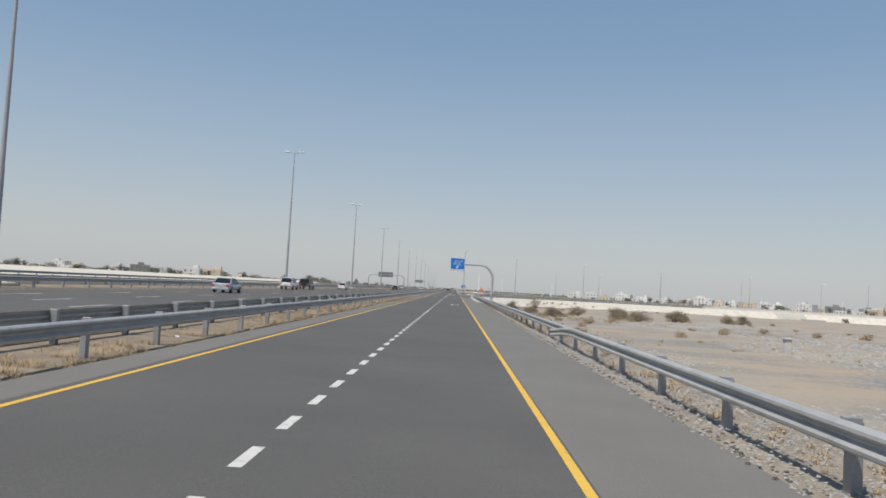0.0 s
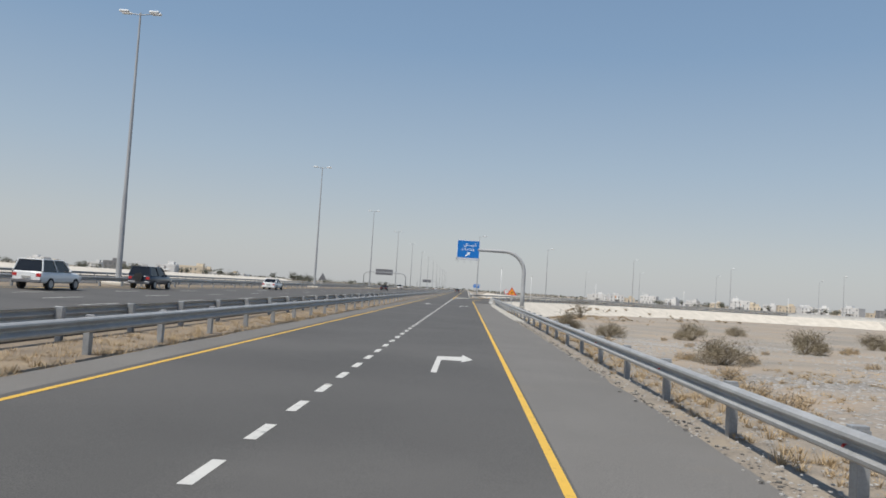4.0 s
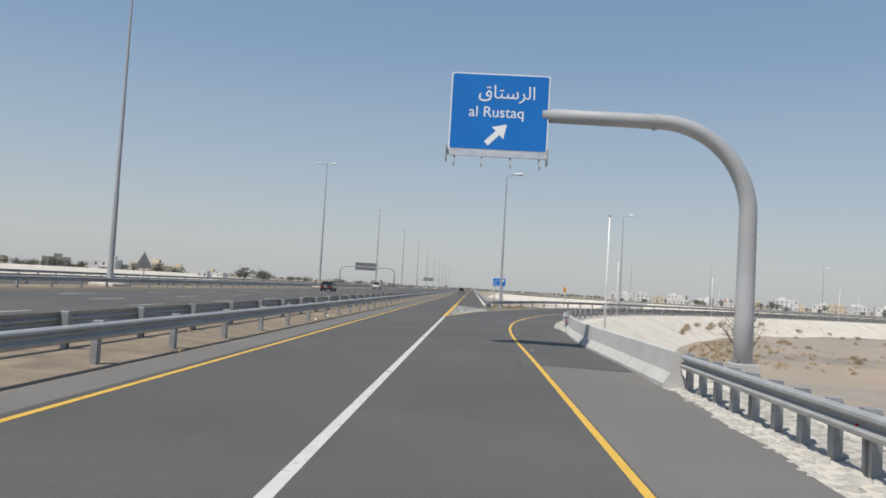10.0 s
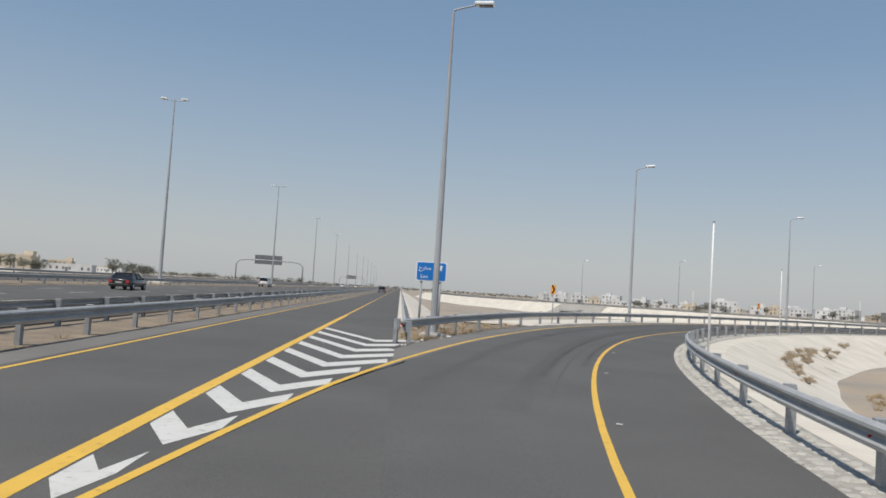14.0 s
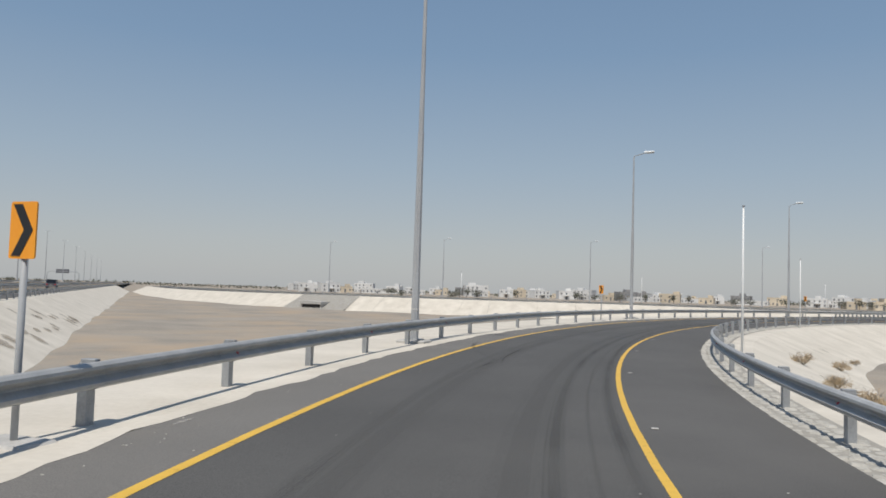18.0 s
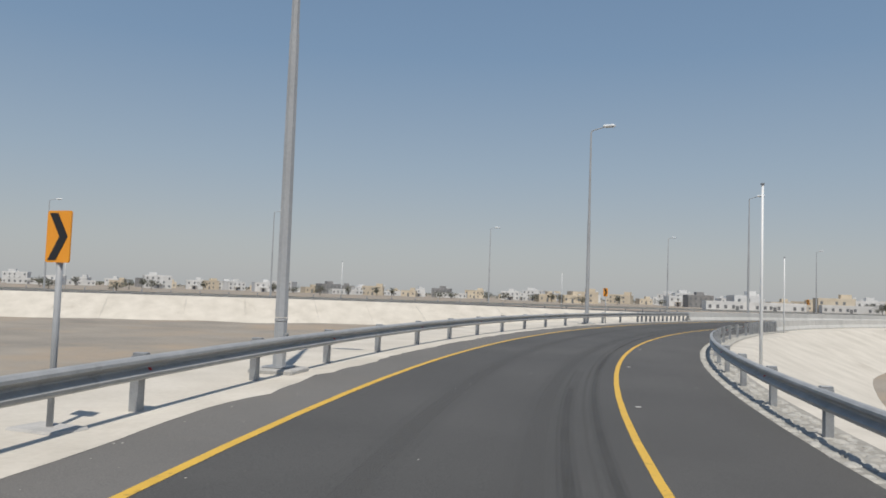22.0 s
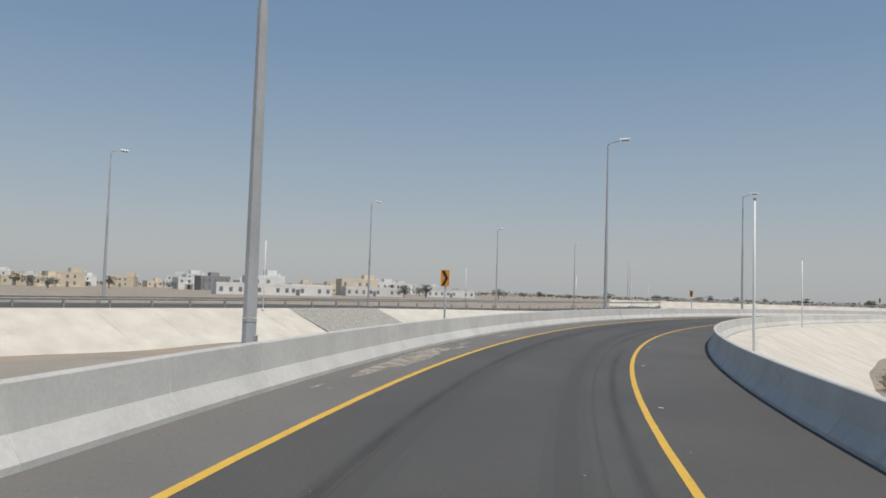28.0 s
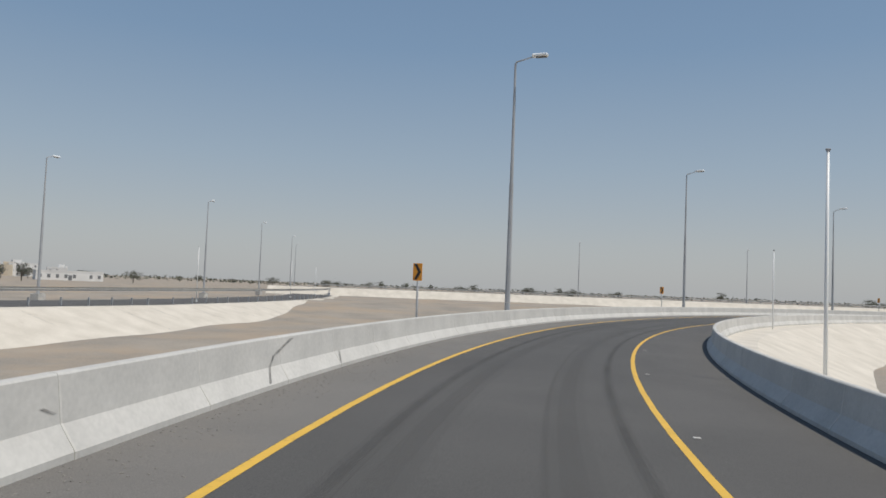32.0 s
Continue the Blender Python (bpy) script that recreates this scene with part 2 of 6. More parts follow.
# Distance haze is put into these colours: greyer white walls, lighter dark windows.
HOUSE_WHITE = mottled("house_plaster_white", (0.58, 0.57, 0.55), (0.72, 0.71, 0.69), 0.3, 4.0, 0.85, 0, 0.05, 0.10)
HOUSE_CREAM = mottled("house_plaster_cream", (0.54, 0.45, 0.33), (0.66, 0.58, 0.46), 0.3, 4.0, 0.85, 0, 0.05, 0.12)
HOUSE_GREY = mottled("bare_block_wall", (0.20, 0.195, 0.19), (0.34, 0.33, 0.32), 0.4, 4.0, 0.9, 0, 0.1, 0.1)
HOUSE_DARK = mottled("window_shade", (0.13, 0.135, 0.14), (0.20, 0.205, 0.21), 0.5, 4.0, 0.5, 0, 0.0)
LEAF_DRY = mottled("dry_shrub_leaf", (0.17, 0.142, 0.095), (0.30, 0.25, 0.17), 3.0, 20.0, 0.9, 0, 0.0, 0.2)
TWIG = mottled("grey_twig", (0.12, 0.10, 0.08), (0.22, 0.185, 0.145), 4.0, 30.0, 0.9, 0, 0.0)
GRASS_DRY = mottled("straw_grass", (0.32, 0.235, 0.135), (0.52, 0.395, 0.245), 2.0, 20.0, 0.95, 0, 0.0)
# Far foliage: the leaf colour is paled to hold the distance haze.
TREE_LEAF = mottled("hazed_tree_leaf", (0.085, 0.09, 0.066), (0.15, 0.15, 0.115), 0.4, 4.0, 0.9, 0, 0.0, 0.15)
TRUNK = mottled("tree_bark", (0.10, 0.085, 0.07), (0.18, 0.155, 0.125), 4.0, 20.0, 0.95, 0, 0.2)
LITTER = mottled("white_litter", (0.70, 0.70, 0.69), (0.82, 0.82, 0.82), 6.0, 40.0, 0.6, 0, 0.0)


def faint(name, colour, cover, scale=1.5):
    """A thin stain: rubber or dust rubbed on the road, broken up by noise."""
    m, t, b = material(name, 0.9)
    n, link = t.nodes, t.links.new
    b.inputs["Base Color"].default_value = (*colour, 1)
    geo, tex, mr = n.new("ShaderNodeNewGeometry"), n.new("ShaderNodeTexNoise"), n.new("ShaderNodeMapRange")
    tex.inputs["Scale"].default_value, tex.inputs["Detail"].default_value = scale, 6
    link(geo.outputs["Position"], tex.inputs["Vector"])
    mr.inputs[1].default_value, mr.inputs[2].default_value = 0.35, 0.65
    mr.inputs[3].default_value, mr.inputs[4].default_value = cover * 0.35, cover
    link(tex.outputs[0], mr.inputs[0])
    link(mr.outputs[0], b.inputs["Alpha"])
    return m


TYRE_MARK = faint("tyre_rubber_streak", (0.014, 0.014, 0.015), 0.10, 0.5)
SOFT_MARK = faint("worn_wheel_track", (0.02, 0.02, 0.021), 0.05, 0.25)
SKID_MARK = faint("fresh_skid_rubber", (0.014, 0.014, 0.015), 0.40, 3.0)
SILT_MARK = faint("brown_silt_on_road", (0.42, 0.375, 0.315), 0.85, 3.0)
DUST_MARK = faint("pale_dust_on_road", (0.48, 0.45, 0.40), 0.75, 7.0)
RUNOFF = faint("brown_runoff_stain", (0.22, 0.17, 0.115), 0.55, 2.0)
SEAM = faint("grey_slope_seam", (0.34, 0.30, 0.245), 0.14, 0.7)


def paint(name, colour, rough=0.28):
    m, t, b = material(name, rough)
    b.inputs["Base Color"].default_value = (*colour, 1)
    b.inputs["Coat Weight"].default_value = 0.6
    return m


# ---------------------------------------------------------------- mesh helpers


def mesh_of(name, verts, faces, mat, smooth=False):
    me = bpy.data.meshes.new(name)
    me.from_pydata([tuple(v) for v in verts], [], faces)
    me.materials.append(mat)
    if smooth:
        me.polygons.foreach_set("use_smooth", [len(q.vertices) < 5 for q in me.polygons])
    me.update()
    return me


def piece(name, verts, faces, mat, parent=None, label="", smooth=False):
    ob = new(name, mesh_of(name, verts, faces, mat, smooth))
    ob.parent = parent
    return tagged(ob, label)


def part(name, bm, mat, parent, label="", smooth=False):
    me = bpy.data.meshes.new(name)
    bm.normal_update()
    bm.to_mesh(me)
    bm.free()
    me.materials.append(mat)
    if smooth:
        me.polygons.foreach_set("use_smooth", [True] * len(me.polygons))
    ob = new(name, me)
    ob.parent = parent
    return tagged(ob, label)


def shared(name, mesh, parent, matrix=None, label=""):
    ob = new(name, mesh)
    ob.parent = parent
    if matrix is not None:
        ob.matrix_local = matrix
    return tagged(ob, label)


def add_box(bm, x0, y0, z0, x1, y1, z1, bevel=0.0, turn=None):
    """A box between two corners, with its edges broken by bevel."""
    vs = [bm.verts.new((x, y, z)) for z in (z0, z1) for x, y in ((x0, y0), (x1, y0), (x1, y1), (x0, y1))]
    fs = [bm.faces.new([vs[i] for i in q]) for q in ((3, 2, 1, 0), (4, 5, 6, 7), (0, 1, 5, 4), (1, 2, 6, 5), (2, 3, 7, 6), (3, 0, 4, 7))]
    if bevel:
        es = list({e for f in fs for e in f.edges})
        made = bmesh.ops.bevel(bm, geom=es, offset=bevel, segments=1, affect="EDGES")
        vs = list({v for f in made["faces"] for v in f.verts} | {v for v in vs if v.is_valid})
    if turn is not None:
        bmesh.ops.transform(bm, matrix=turn, verts=vs)
    return vs


def box_mesh(name, x0, y0, z0, x1, y1, z1, mat, bevel=0.01):
    bm = bmesh.new()
    add_box(bm, x0, y0, z0, x1, y1, z1, bevel)
    me = bpy.data.meshes.new(name)
    bm.to_mesh(me)
    bm.free()
    me.materials.append(mat)
    return me


def tube(points, radii, sides=10, cap=True):
    """Verts and faces of a round tube along points."""
    verts, faces = [], []
    pts = [Vector(p) for p in points]
    a = None
    for i, p in enumerate(pts):
        d = (pts[min(i + 1, len(pts) - 1)] - pts[max(i - 1, 0)]).normalized()
        a = (d.cross(Vector((0, 0, 1)) if abs(d.z) < 0.9 else Vector((0, 1, 0))) if a is None else a - d * a.dot(d)).normalized()
        b = d.cross(a)
        r = radii[i] if hasattr(radii, "__len__") else radii
        for k in range(sides):
            w = 2 * math.pi * k / sides
            verts.append(p + r * (math.cos(w) * a + math.sin(w) * b))
    for i in range(len(pts) - 1):
        for k in range(sides):
            k2 = (k + 1) % sides
            faces.append((i * sides + k, i * sides + k2, (i + 1) * sides + k2, (i + 1) * sides + k))
    if cap:
        faces.append(tuple(reversed(range(sides))))
        faces.append(tuple((len(pts) - 1) * sides + k for k in range(sides)))
    return verts, faces


def thing(name, label, category, matrix=None, group="", kind=""):
    ob = new(name)
    ob.empty_display_size = 0.3
    if matrix is not None:
        ob.matrix_world = matrix
    return tagged(ob, label, category, group, kind)


# ---------------------------------------------------------------- the plan
# The ramp's middle line: straight along +y to s = 185, then a long right-hand bend.
S_KNOTS = [185, 200, 215, 230, 250, 275, 300, 330, 360, 400, 446, 495, 700]
BENDS = [-0.00272, 0.00636, 0.00823, 0.00569, 0.00794, 0.00791, 0.00717, 0.00787, 0.00821, 0.00651, 0.00746, 0.00798, 0.00798]
AXIS_X = -1.136
FALL = 0.0095
_s = np.arange(185, 640.01, 0.5)
_k = np.interp(_s, S_KNOTS, BENDS)
_h = np.concatenate([[0], np.cumsum((_k[1:] + _k[:-1]) * 0.25)])
_x = AXIS_X + np.concatenate([[0], np.cumsum((np.sin(_h)[1:] + np.sin(_h)[:-1]) * 0.25)])
_y = 185 + np.concatenate([[0], np.cumsum((np.cos(_h)[1:] + np.cos(_h)[:-1]) * 0.25)])


def heading(s):
    return float(np.interp(s, _s, _h)) if s > 185 else 0.0


def bank(s):
    return float(np.interp(s, [222, 262], [FALL, 0.03]))


def pivot(s):
    return float(np.interp(s, [222, 262, 340, 390, 417, 440], [1.136, 0.85, 0.65, 0.65, 0.25, 0.15]))


def ramp(s, o, z=0.0):
    """A place s metres along the ramp, o metres to its right, z above its banked surface."""
    lean = bank(s) * (max(-7.0, min(7.0, o)) - pivot(s))
    if s <= 185:
        return Vector((AXIS_X + o, s, z - FALL * (o + AXIS_X)))
    a = heading(s)
    x, y = float(np.interp(s, _s, _x)) + o * math.cos(a), float(np.interp(s, _s, _y)) - o * math.sin(a)
    w = float(np.interp(s, [216, 256], [0, 1]))
    return Vector((x, y, z - w * lean - (1 - w) * FALL * max(-9.5, min(7.0, x))))


def ramp_pose(s, o, z=0.0, turn=0.0):
    """A frame there whose y runs along the ramp and whose x points to its right."""
    p = ramp(s, o, z)
    return pose(p.x, p.y, p.z, 0, 0, -math.degrees(heading(s)) + turn)


def steps(a, b, d):
    n = max(1, round((b - a) / d))
    return [a + (b - a) * i / n for i in range(n + 1)]


def sweep(where, stations, profile, closed=False):
    """Verts and faces of a profile (offset, height), or a function that gives it at a station, along stations."""
    verts, faces = [], []
    for s in stations:
        pr = profile(s) if callable(profile) else profile
        n = len(pr)
        verts += [where(s, o, z) for o, z in pr]
    for i in range(len(stations) - 1):
        for k in range(n if closed else n - 1):
            k2 = (k + 1) % n
            faces.append((i * n + k, i * n + k2, (i + 1) * n + k2, (i + 1) * n + k))
    if closed:
        faces.append(tuple(range(n)))
        faces.append(tuple(reversed(range((len(stations) - 1) * n, len(stations) * n))))
    return verts, faces


def straight(s, o, z=0.0):
    """Along the highway: s is y and o is x; the paving rises towards the median."""
    return Vector((o, s, z + crown(o)))


def crown(x):
    return -FALL * max(-9.5, min(7.0, x)) + 0.012 * max(0.0, min(-9.5 - x, 20.0))

# ---------------------------------------------------------------- ground and roads


def smooth01(v, a, b):
    u = np.clip((v - a) / (b - a), 0, 1)
    return u * u * (3 - 2 * u)


def ground_z(x, y):
    """The natural desert level: a little under the highway at first, lower inside the interchange."""
    x, y = np.asarray(x, float), np.asarray(y, float)
    low = -0.75 - 1.95 * smooth01(y, 60, 215)
    left = -0.9 + 0 * y
    z = np.where(x > -40, low, left)
    z = z + 1.55 * smooth01(x + 0.3 * (y - 320), 258, 304) * smooth01(y, 120, 260)
    far = smooth01(np.hypot(x - 60, y - 250), 380, 900)
    z = z * (1 - far) - 1.6 * far
    z = z + 0.10 * np.sin(x * 0.31 + 1.3 * np.sin(y * 0.17)) * np.sin(y * 0.23 + 0.7) * np.where(np.hypot(x, y - 150) < 400, 1, 0)
    return z


def axis_lines(lo, hi, near_lo, near_hi, near, grow=1.35):
    v = list(np.arange(near_lo, near_hi + 0.01, near))
    step = near
    while v[-1] < hi:
        step *= grow
        v.append(min(hi, v[-1] + step))
    step = near
    while v[0] > lo:
        step *= grow
        v.insert(0, max(lo, v[0] - step))
    return np.array(v)


gx, gy = axis_lines(-4600, 4600, -70, 340, 3.0), axis_lines(-4600, 4600, -40, 430, 3.0)
XX, YY = np.meshgrid(gx, gy)
ZZ = ground_z(XX, YY)
nx = len(gx)
ground_verts = np.stack([XX.ravel(), YY.ravel(), ZZ.ravel()], 1).tolist()
ground_faces = [(j * nx + i, j * nx + i + 1, (j + 1) * nx + i + 1, (j + 1) * nx + i) for j in range(len(gy) - 1) for i in range(nx - 1)]
ground = piece("ground", ground_verts, ground_faces, SAND, None, "pale stony desert plain with tan sandy patches", True)
tagged(ground, "", "ground", "", "structure")


def setting(name, data, mat, label, category, smooth=False):
    ob = piece(name, data[0], data[1], mat, None, label, smooth)
    return tagged(ob, "", category, "", "structure")


def ramp_left(s):
    """The left edge of the ramp's asphalt: along the main road's shoulder until the two part."""
    a = heading(s)
    p = ramp(s, 0)
    if s > 246:
        return -3.85 if s < 386 else -4.2
    return max(-3.85, (0.9 - p.x) / math.cos(a)) if s > 185 else 2.0


def ramp_right(s):
    return float(np.interp(s, [185, 205, 209, 300, 372, 384], [5.05, 5.35, 4.9, 5.05, 5.0, 5.08]))


def slab(pr, thick=0.25):
    """A road profile with sides: left edge, points across, right edge."""
    return [(pr[0][0], pr[0][1] - thick)] + pr + [(pr[-1][0], pr[-1][1] - thick)]


def road_edge(s):
    return float(np.interp(s, [108, 128, 172, 180, 185], [3.76, 3.62, 3.55, 3.95, 3.95]))


def outside(s, o, z=0.0):
    """The ramp's outer shoulder, whose near end is cut off square to the highway."""
    return ramp(s + 0.43 * max(0.0, 1 - (s - 259) / 14) * (o + 3.85), o, z)


def ragged(s):
    """How far the cement wash laps over the road's edge."""
    return 0.12 + 0.20 * noise.noise((s * 0.35, 8.1, 0)) + 0.14 * noise.noise((s * 1.1, 2.1, 0)) if 259.6 < s < 391 else (0.0 if s < 300 else -0.4)


ys_far = steps(-60, 420, 6) + steps(432, 1500, 40)
setting("road_main", sweep(straight, steps(-60, 185, 5), slab([(-6.25, 0), (-2.3, 0), (1.42, 0)])), ASPHALT, "dark grey worn asphalt of the slip lane", "road")
setting("road_main_onward", sweep(straight, steps(185, 420, 6) + steps(432, 1500, 40), slab([(-6.25, 0), (-2.3, 0), (0.9, 0)])), ASPHALT, "dark grey asphalt lane running on beside the highway", "road")
setting("shoulder_right", sweep(straight, steps(-60, 185, 0.5), lambda s: slab([(1.42, 0), (road_edge(s) + 0.10 * noise.noise((s * 0.5, 1.1, 0)) + 0.05 * noise.noise((s * 2.0, 7.1, 0)), -0.01)])), ASPHALT_SHOULDER, "lighter dusty asphalt shoulder", "shoulder")
setting("shoulder_left", sweep(straight, steps(-60, 260, 0.5) + ys_far[54:], lambda s: slab([(-7.2 + (0.09 * noise.noise((s * 0.4, 3.1, 0)) + 0.05 * noise.noise((s * 1.9, 5.1, 0)) if s < 255 else 0.0), -0.01), (-6.25, 0)])), ASPHALT_SHOULDER, "narrow dusty asphalt shoulder with crumbled edge", "shoulder")
setting("ramp_road", sweep(ramp, steps(185, 620, 3), lambda s: slab([(max(ramp_left(s), -2.5), 0), (0.5 * (max(ramp_left(s), -2.5) + 2.46), 0), (2.46, 0)])), ASPHALT_RAMP, "dark smooth asphalt of the curving exit ramp", "road")
setting("ramp_shoulder_inner", sweep(ramp, steps(185, 620, 3), lambda s: slab([(2.46, 0), (ramp_right(s), 0)])), ASPHALT, "asphalt shoulder on the inside of the ramp", "shoulder")
setting("ramp_shoulder_outer", sweep(ramp, steps(224, 620, 3), lambda s: slab([(min(ramp_left(s), -2.5), 0), (-2.5, 0)])), ASPHALT_SHOULDER, "dusty lighter asphalt shoulder on the outside of the ramp", "shoulder")
setting("gore_asphalt", sweep(straight, steps(226, 240, 1), lambda s: [(0.5, -0.012), (ramp(s, -2.2).x, -0.012)]), ASPHALT, "asphalt under the gore hatching", "road")
setting("highway", sweep(straight, ys_far, slab([(-28.7, 0), (-20, 0), (-10.2, 0)])), ASPHALT, "wide grey asphalt highway carriageway", "road")
setting("highway_opposite", sweep(straight, ys_far, slab([(-53, 0), (-34.5, 0)])), ASPHALT, "opposite asphalt carriageway", "road")
setting("median", sweep(straight, ys_far, [(-34.5, -0.02), (-31.5, 0.06), (-28.7, -0.02)]), VERGE, "dusty earth median between the carriageways", "median")
setting("verge_left", sweep(straight, ys_far, [(-10.2, -0.05), (-8.6, -0.08), (-6.9, -0.09)]), VERGE, "strip of bare brown soil between two guard rails", "verge")
setting("verge_right", sweep(straight, steps(-60, 125, 4), lambda s: [(road_edge(s) - 0.25, -0.08), (4.6, -0.08), (6.2, -0.16), (9.5, float(ground_z(9.5, s)) - 0.25)]), VERGE_STONY, "gravelly soil verge falling to the desert", "verge")
setting("pitching_right", sweep(straight, steps(125, 185, 4), lambda s: [(road_edge(s), -0.03), (5.6, -0.08), (6.3, -0.15), (float(np.interp(s, [125, 150, 170], [9.5, 10.5, 13.5])), float(ground_z(11.5, s)) - 0.3)]), PITCHING, "pale cement-washed embankment slope", "embankment")
setting("pitching_inner", sweep(ramp, steps(185, 630, 4), lambda s: [(ramp_right(s), -0.03), (7.2, -0.10), (14.2, float(-3.15 + bank(s) * 7))]), PITCHING, "pale cement-washed slope inside the loop", "embankment")
setting("pitching_outer", sweep(outside, steps(259, 392, 0.6) + steps(396, 630, 4), lambda s: [(-14.0, -3.15 - bank(s) * 7), (-7.6, -0.10), (-4.35, -0.03), (-4.0 if s < 391 else -4.3, 0.004 if 259.6 < s < 391 else -0.03), (-3.85 + ragged(s), 0.004 if 259.6 < s < 391 else -0.03)]), PITCHING, "pale cement-washed shoulder and slope outside the loop", "embankment")
setting("pitching_highway", sweep(straight, steps(257, 640, 6), [(0.9, -0.03), (2.0, -0.08), (8.6, -3.1)]), PITCHING, "pale cement-washed slope below the highway", "embankment")
setting("slope_far_side", sweep(straight, steps(-60, 335, 12), [(-67, 0.9), (-65, 1.30), (-63.6, 1.30), (-55.5, -0.3)]), PITCHING, "low pale embankment beyond the highway", "embankment")


def gore_point(y, u):
    """The dirt wedge between the lane that runs on and the ramp: flat, then sinking to the low ground."""
    s = y + max(0.0, y - 232) * 0.035
    right = ramp(s, -3.83)
    x = 0.9 + u * (right.x - 0.9)
    edge = min(x - 0.9, right.x - x)
    along = y + 0.45 * max(0.0, 5.5 - x)
    drop = float(np.interp(along, [259.6, 261, 272], [0, 0.12, 3.1])) * min(1.0, max(0.0, edge / 2.0)) + 0.10 * float(np.interp(along, [260, 262], [0, 1]))
    rough = min(1.0, edge / 0.4) * 0.05 * noise.noise((x * 0.9, y * 0.9, 0.0))
    base = (1 - u) * crown(0.9) + u * right.z
    return Vector((x, y, -0.035 - drop + rough + base))


rows = steps(238.5, 283, 0.5)
cols = [i / 20 for i in range(21)]
gv = [gore_point(y, u) for y in rows for u in cols]
gf = [(j * 21 + i, j * 21 + i + 1, (j + 1) * 21 + i + 1, (j + 1) * 21 + i) for j in range(len(rows) - 1) for i in range(20)]
setting("gore_ground", (gv, gf), VERGE, "wedge of brown soil, gravel and litter behind the rail ends", "ground", True)

def edging(s):
    """The road-side edge of the stone edging, from the ramp's middle line."""
    return float(np.interp(s, [124, 128, 172, 180, 205, 209, 300, 372], [4.9, 4.78, 4.75, 5.1, 5.3, 5.0, 5.15, 5.1]))


setting("edging_bed_straight", sweep(ramp, steps(124, 183, 2), lambda s: [(edging(s) - 0.16, -0.035), (edging(s) + 1.9, -0.075)]), MORTAR_BED, "dull mortar between the edging stones", "embankment")
setting("edging_bed_loop", sweep(ramp, steps(207.5, 381, 2), lambda s: [(edging(s) - 0.14, -0.025), (edging(s) + 1.05, -0.045)]), MORTAR_BED, "dull mortar between the edging stones", "embankment")

# The second ramp, on its own pale embankment beyond the low ground.
OUTER = [(9, 640), (11, 590), (15, 530), (25, 470), (43, 428), (72, 399), (110, 379), (150, 364.5), (200, 348), (250, 330), (273, 322), (300, 314), (335, 307), (380, 303), (440, 301)]
_o = np.array(OUTER, float)
_ol = np.concatenate([[0], np.cumsum(np.hypot(*np.diff(_o, axis=0).T))])
_os = np.arange(0, _ol[-1], 4.0)


def catmull(u):
    """A smooth line through the knots of the second ramp's foot."""
    i = int(np.clip(np.searchsorted(_ol, u) - 1, 0, len(_o) - 2))
    t = (u - _ol[i]) / (_ol[i + 1] - _ol[i])
    p0, p1, p2, p3 = (_o[max(0, min(len(_o) - 1, i + d))] for d in (-1, 0, 1, 2))
    return 0.5 * (2 * p1 + (p2 - p0) * t + (2 * p0 - 5 * p1 + 4 * p2 - p3) * t * t + (3 * p1 - p0 - 3 * p2 + p3) * t ** 3)


def outer(u, o, z=0.0):
    p, q = catmull(u), catmull(min(u + 1.0, _ol[-1]))
    d = (q - p) / max(1e-6, np.hypot(*(q - p)))
    return Vector((float(p[0] - d[1] * o), float(p[1] + d[0] * o), z))


def outer_pose(u, o, z=0.0, turn=0.0):
    p, q = outer(u, o, z), outer(min(u + 1.0, _ol[-1]), o, z)
    return pose(p.x, p.y, p.z, 0, 0, math.degrees(math.atan2(q.y - p.y, q.x - p.x)) - 90 + turn)


def outer_top(u):
    return float(np.interp(catmull(u)[0], [11, 43, 100, 120, 141, 156, 194, 215, 230, 250, 275, 330], [0.0, 0.3, 0.42, 0.33, 0.08, -0.07, -0.25, -0.5, -0.75, -0.98, -1.05, -1.1]))


ou = steps(0, float(_ol[-1]) - 2, 5)
setting("pitching_second_ramp", sweep(outer, ou, lambda u: [(7.6, outer_top(u)), (6.0, outer_top(u) - 0.04), (-0.6, -3.0)]), PITCHING, "pale cement-washed embankment of the second ramp", "embankment")
setting("second_ramp_road", sweep(outer, ou, lambda u: slab([(17.5, outer_top(u) + 0.1), (7.6, outer_top(u) + 0.01)])), ASPHALT, "asphalt of the second ramp", "road")
setting("slope_behind_second_ramp", sweep(outer, ou, lambda u: [(26.5, -3.0), (19.0, outer_top(u) - 0.05), (17.5, outer_top(u) + 0.02)]), PITCHING, "pale slope behind the second ramp", "embankment")

CROSS_A, CROSS_B = Vector((362, 268, 0)), Vector((300, -120, 0))


def cross(u, o, z=0.0):
    d = (CROSS_B - CROSS_A).normalized()
    p = CROSS_A + d * u + Vector((-d.y, d.x, 0)) * o
    return Vector((p.x, p.y, z))


setting("crossing_road", sweep(cross, steps(-60, 390, 15), slab([(14, 0.85), (0, 0.85)])), ASPHALT, "asphalt of the raised road beyond the loop", "road")
setting("crossing_slope", sweep(cross, steps(-60, 390, 15), [(0, 0.83), (-1.5, 0.75), (-8.5, -3.0)]), PITCHING, "pale embankment of the raised road", "embankment")

# ---------------------------------------------------------------- road markings
LIFT = 0.004


def marking(name, where, stations, o0, o1, mat, label, category="road marking"):
    def pr(s):
        a = o0(s) if callable(o0) else o0
        b = o1(s) if callable(o1) else o1
        return [(a, LIFT), (b, LIFT)]
    return setting(name, sweep(where, stations, pr), mat, label, category)


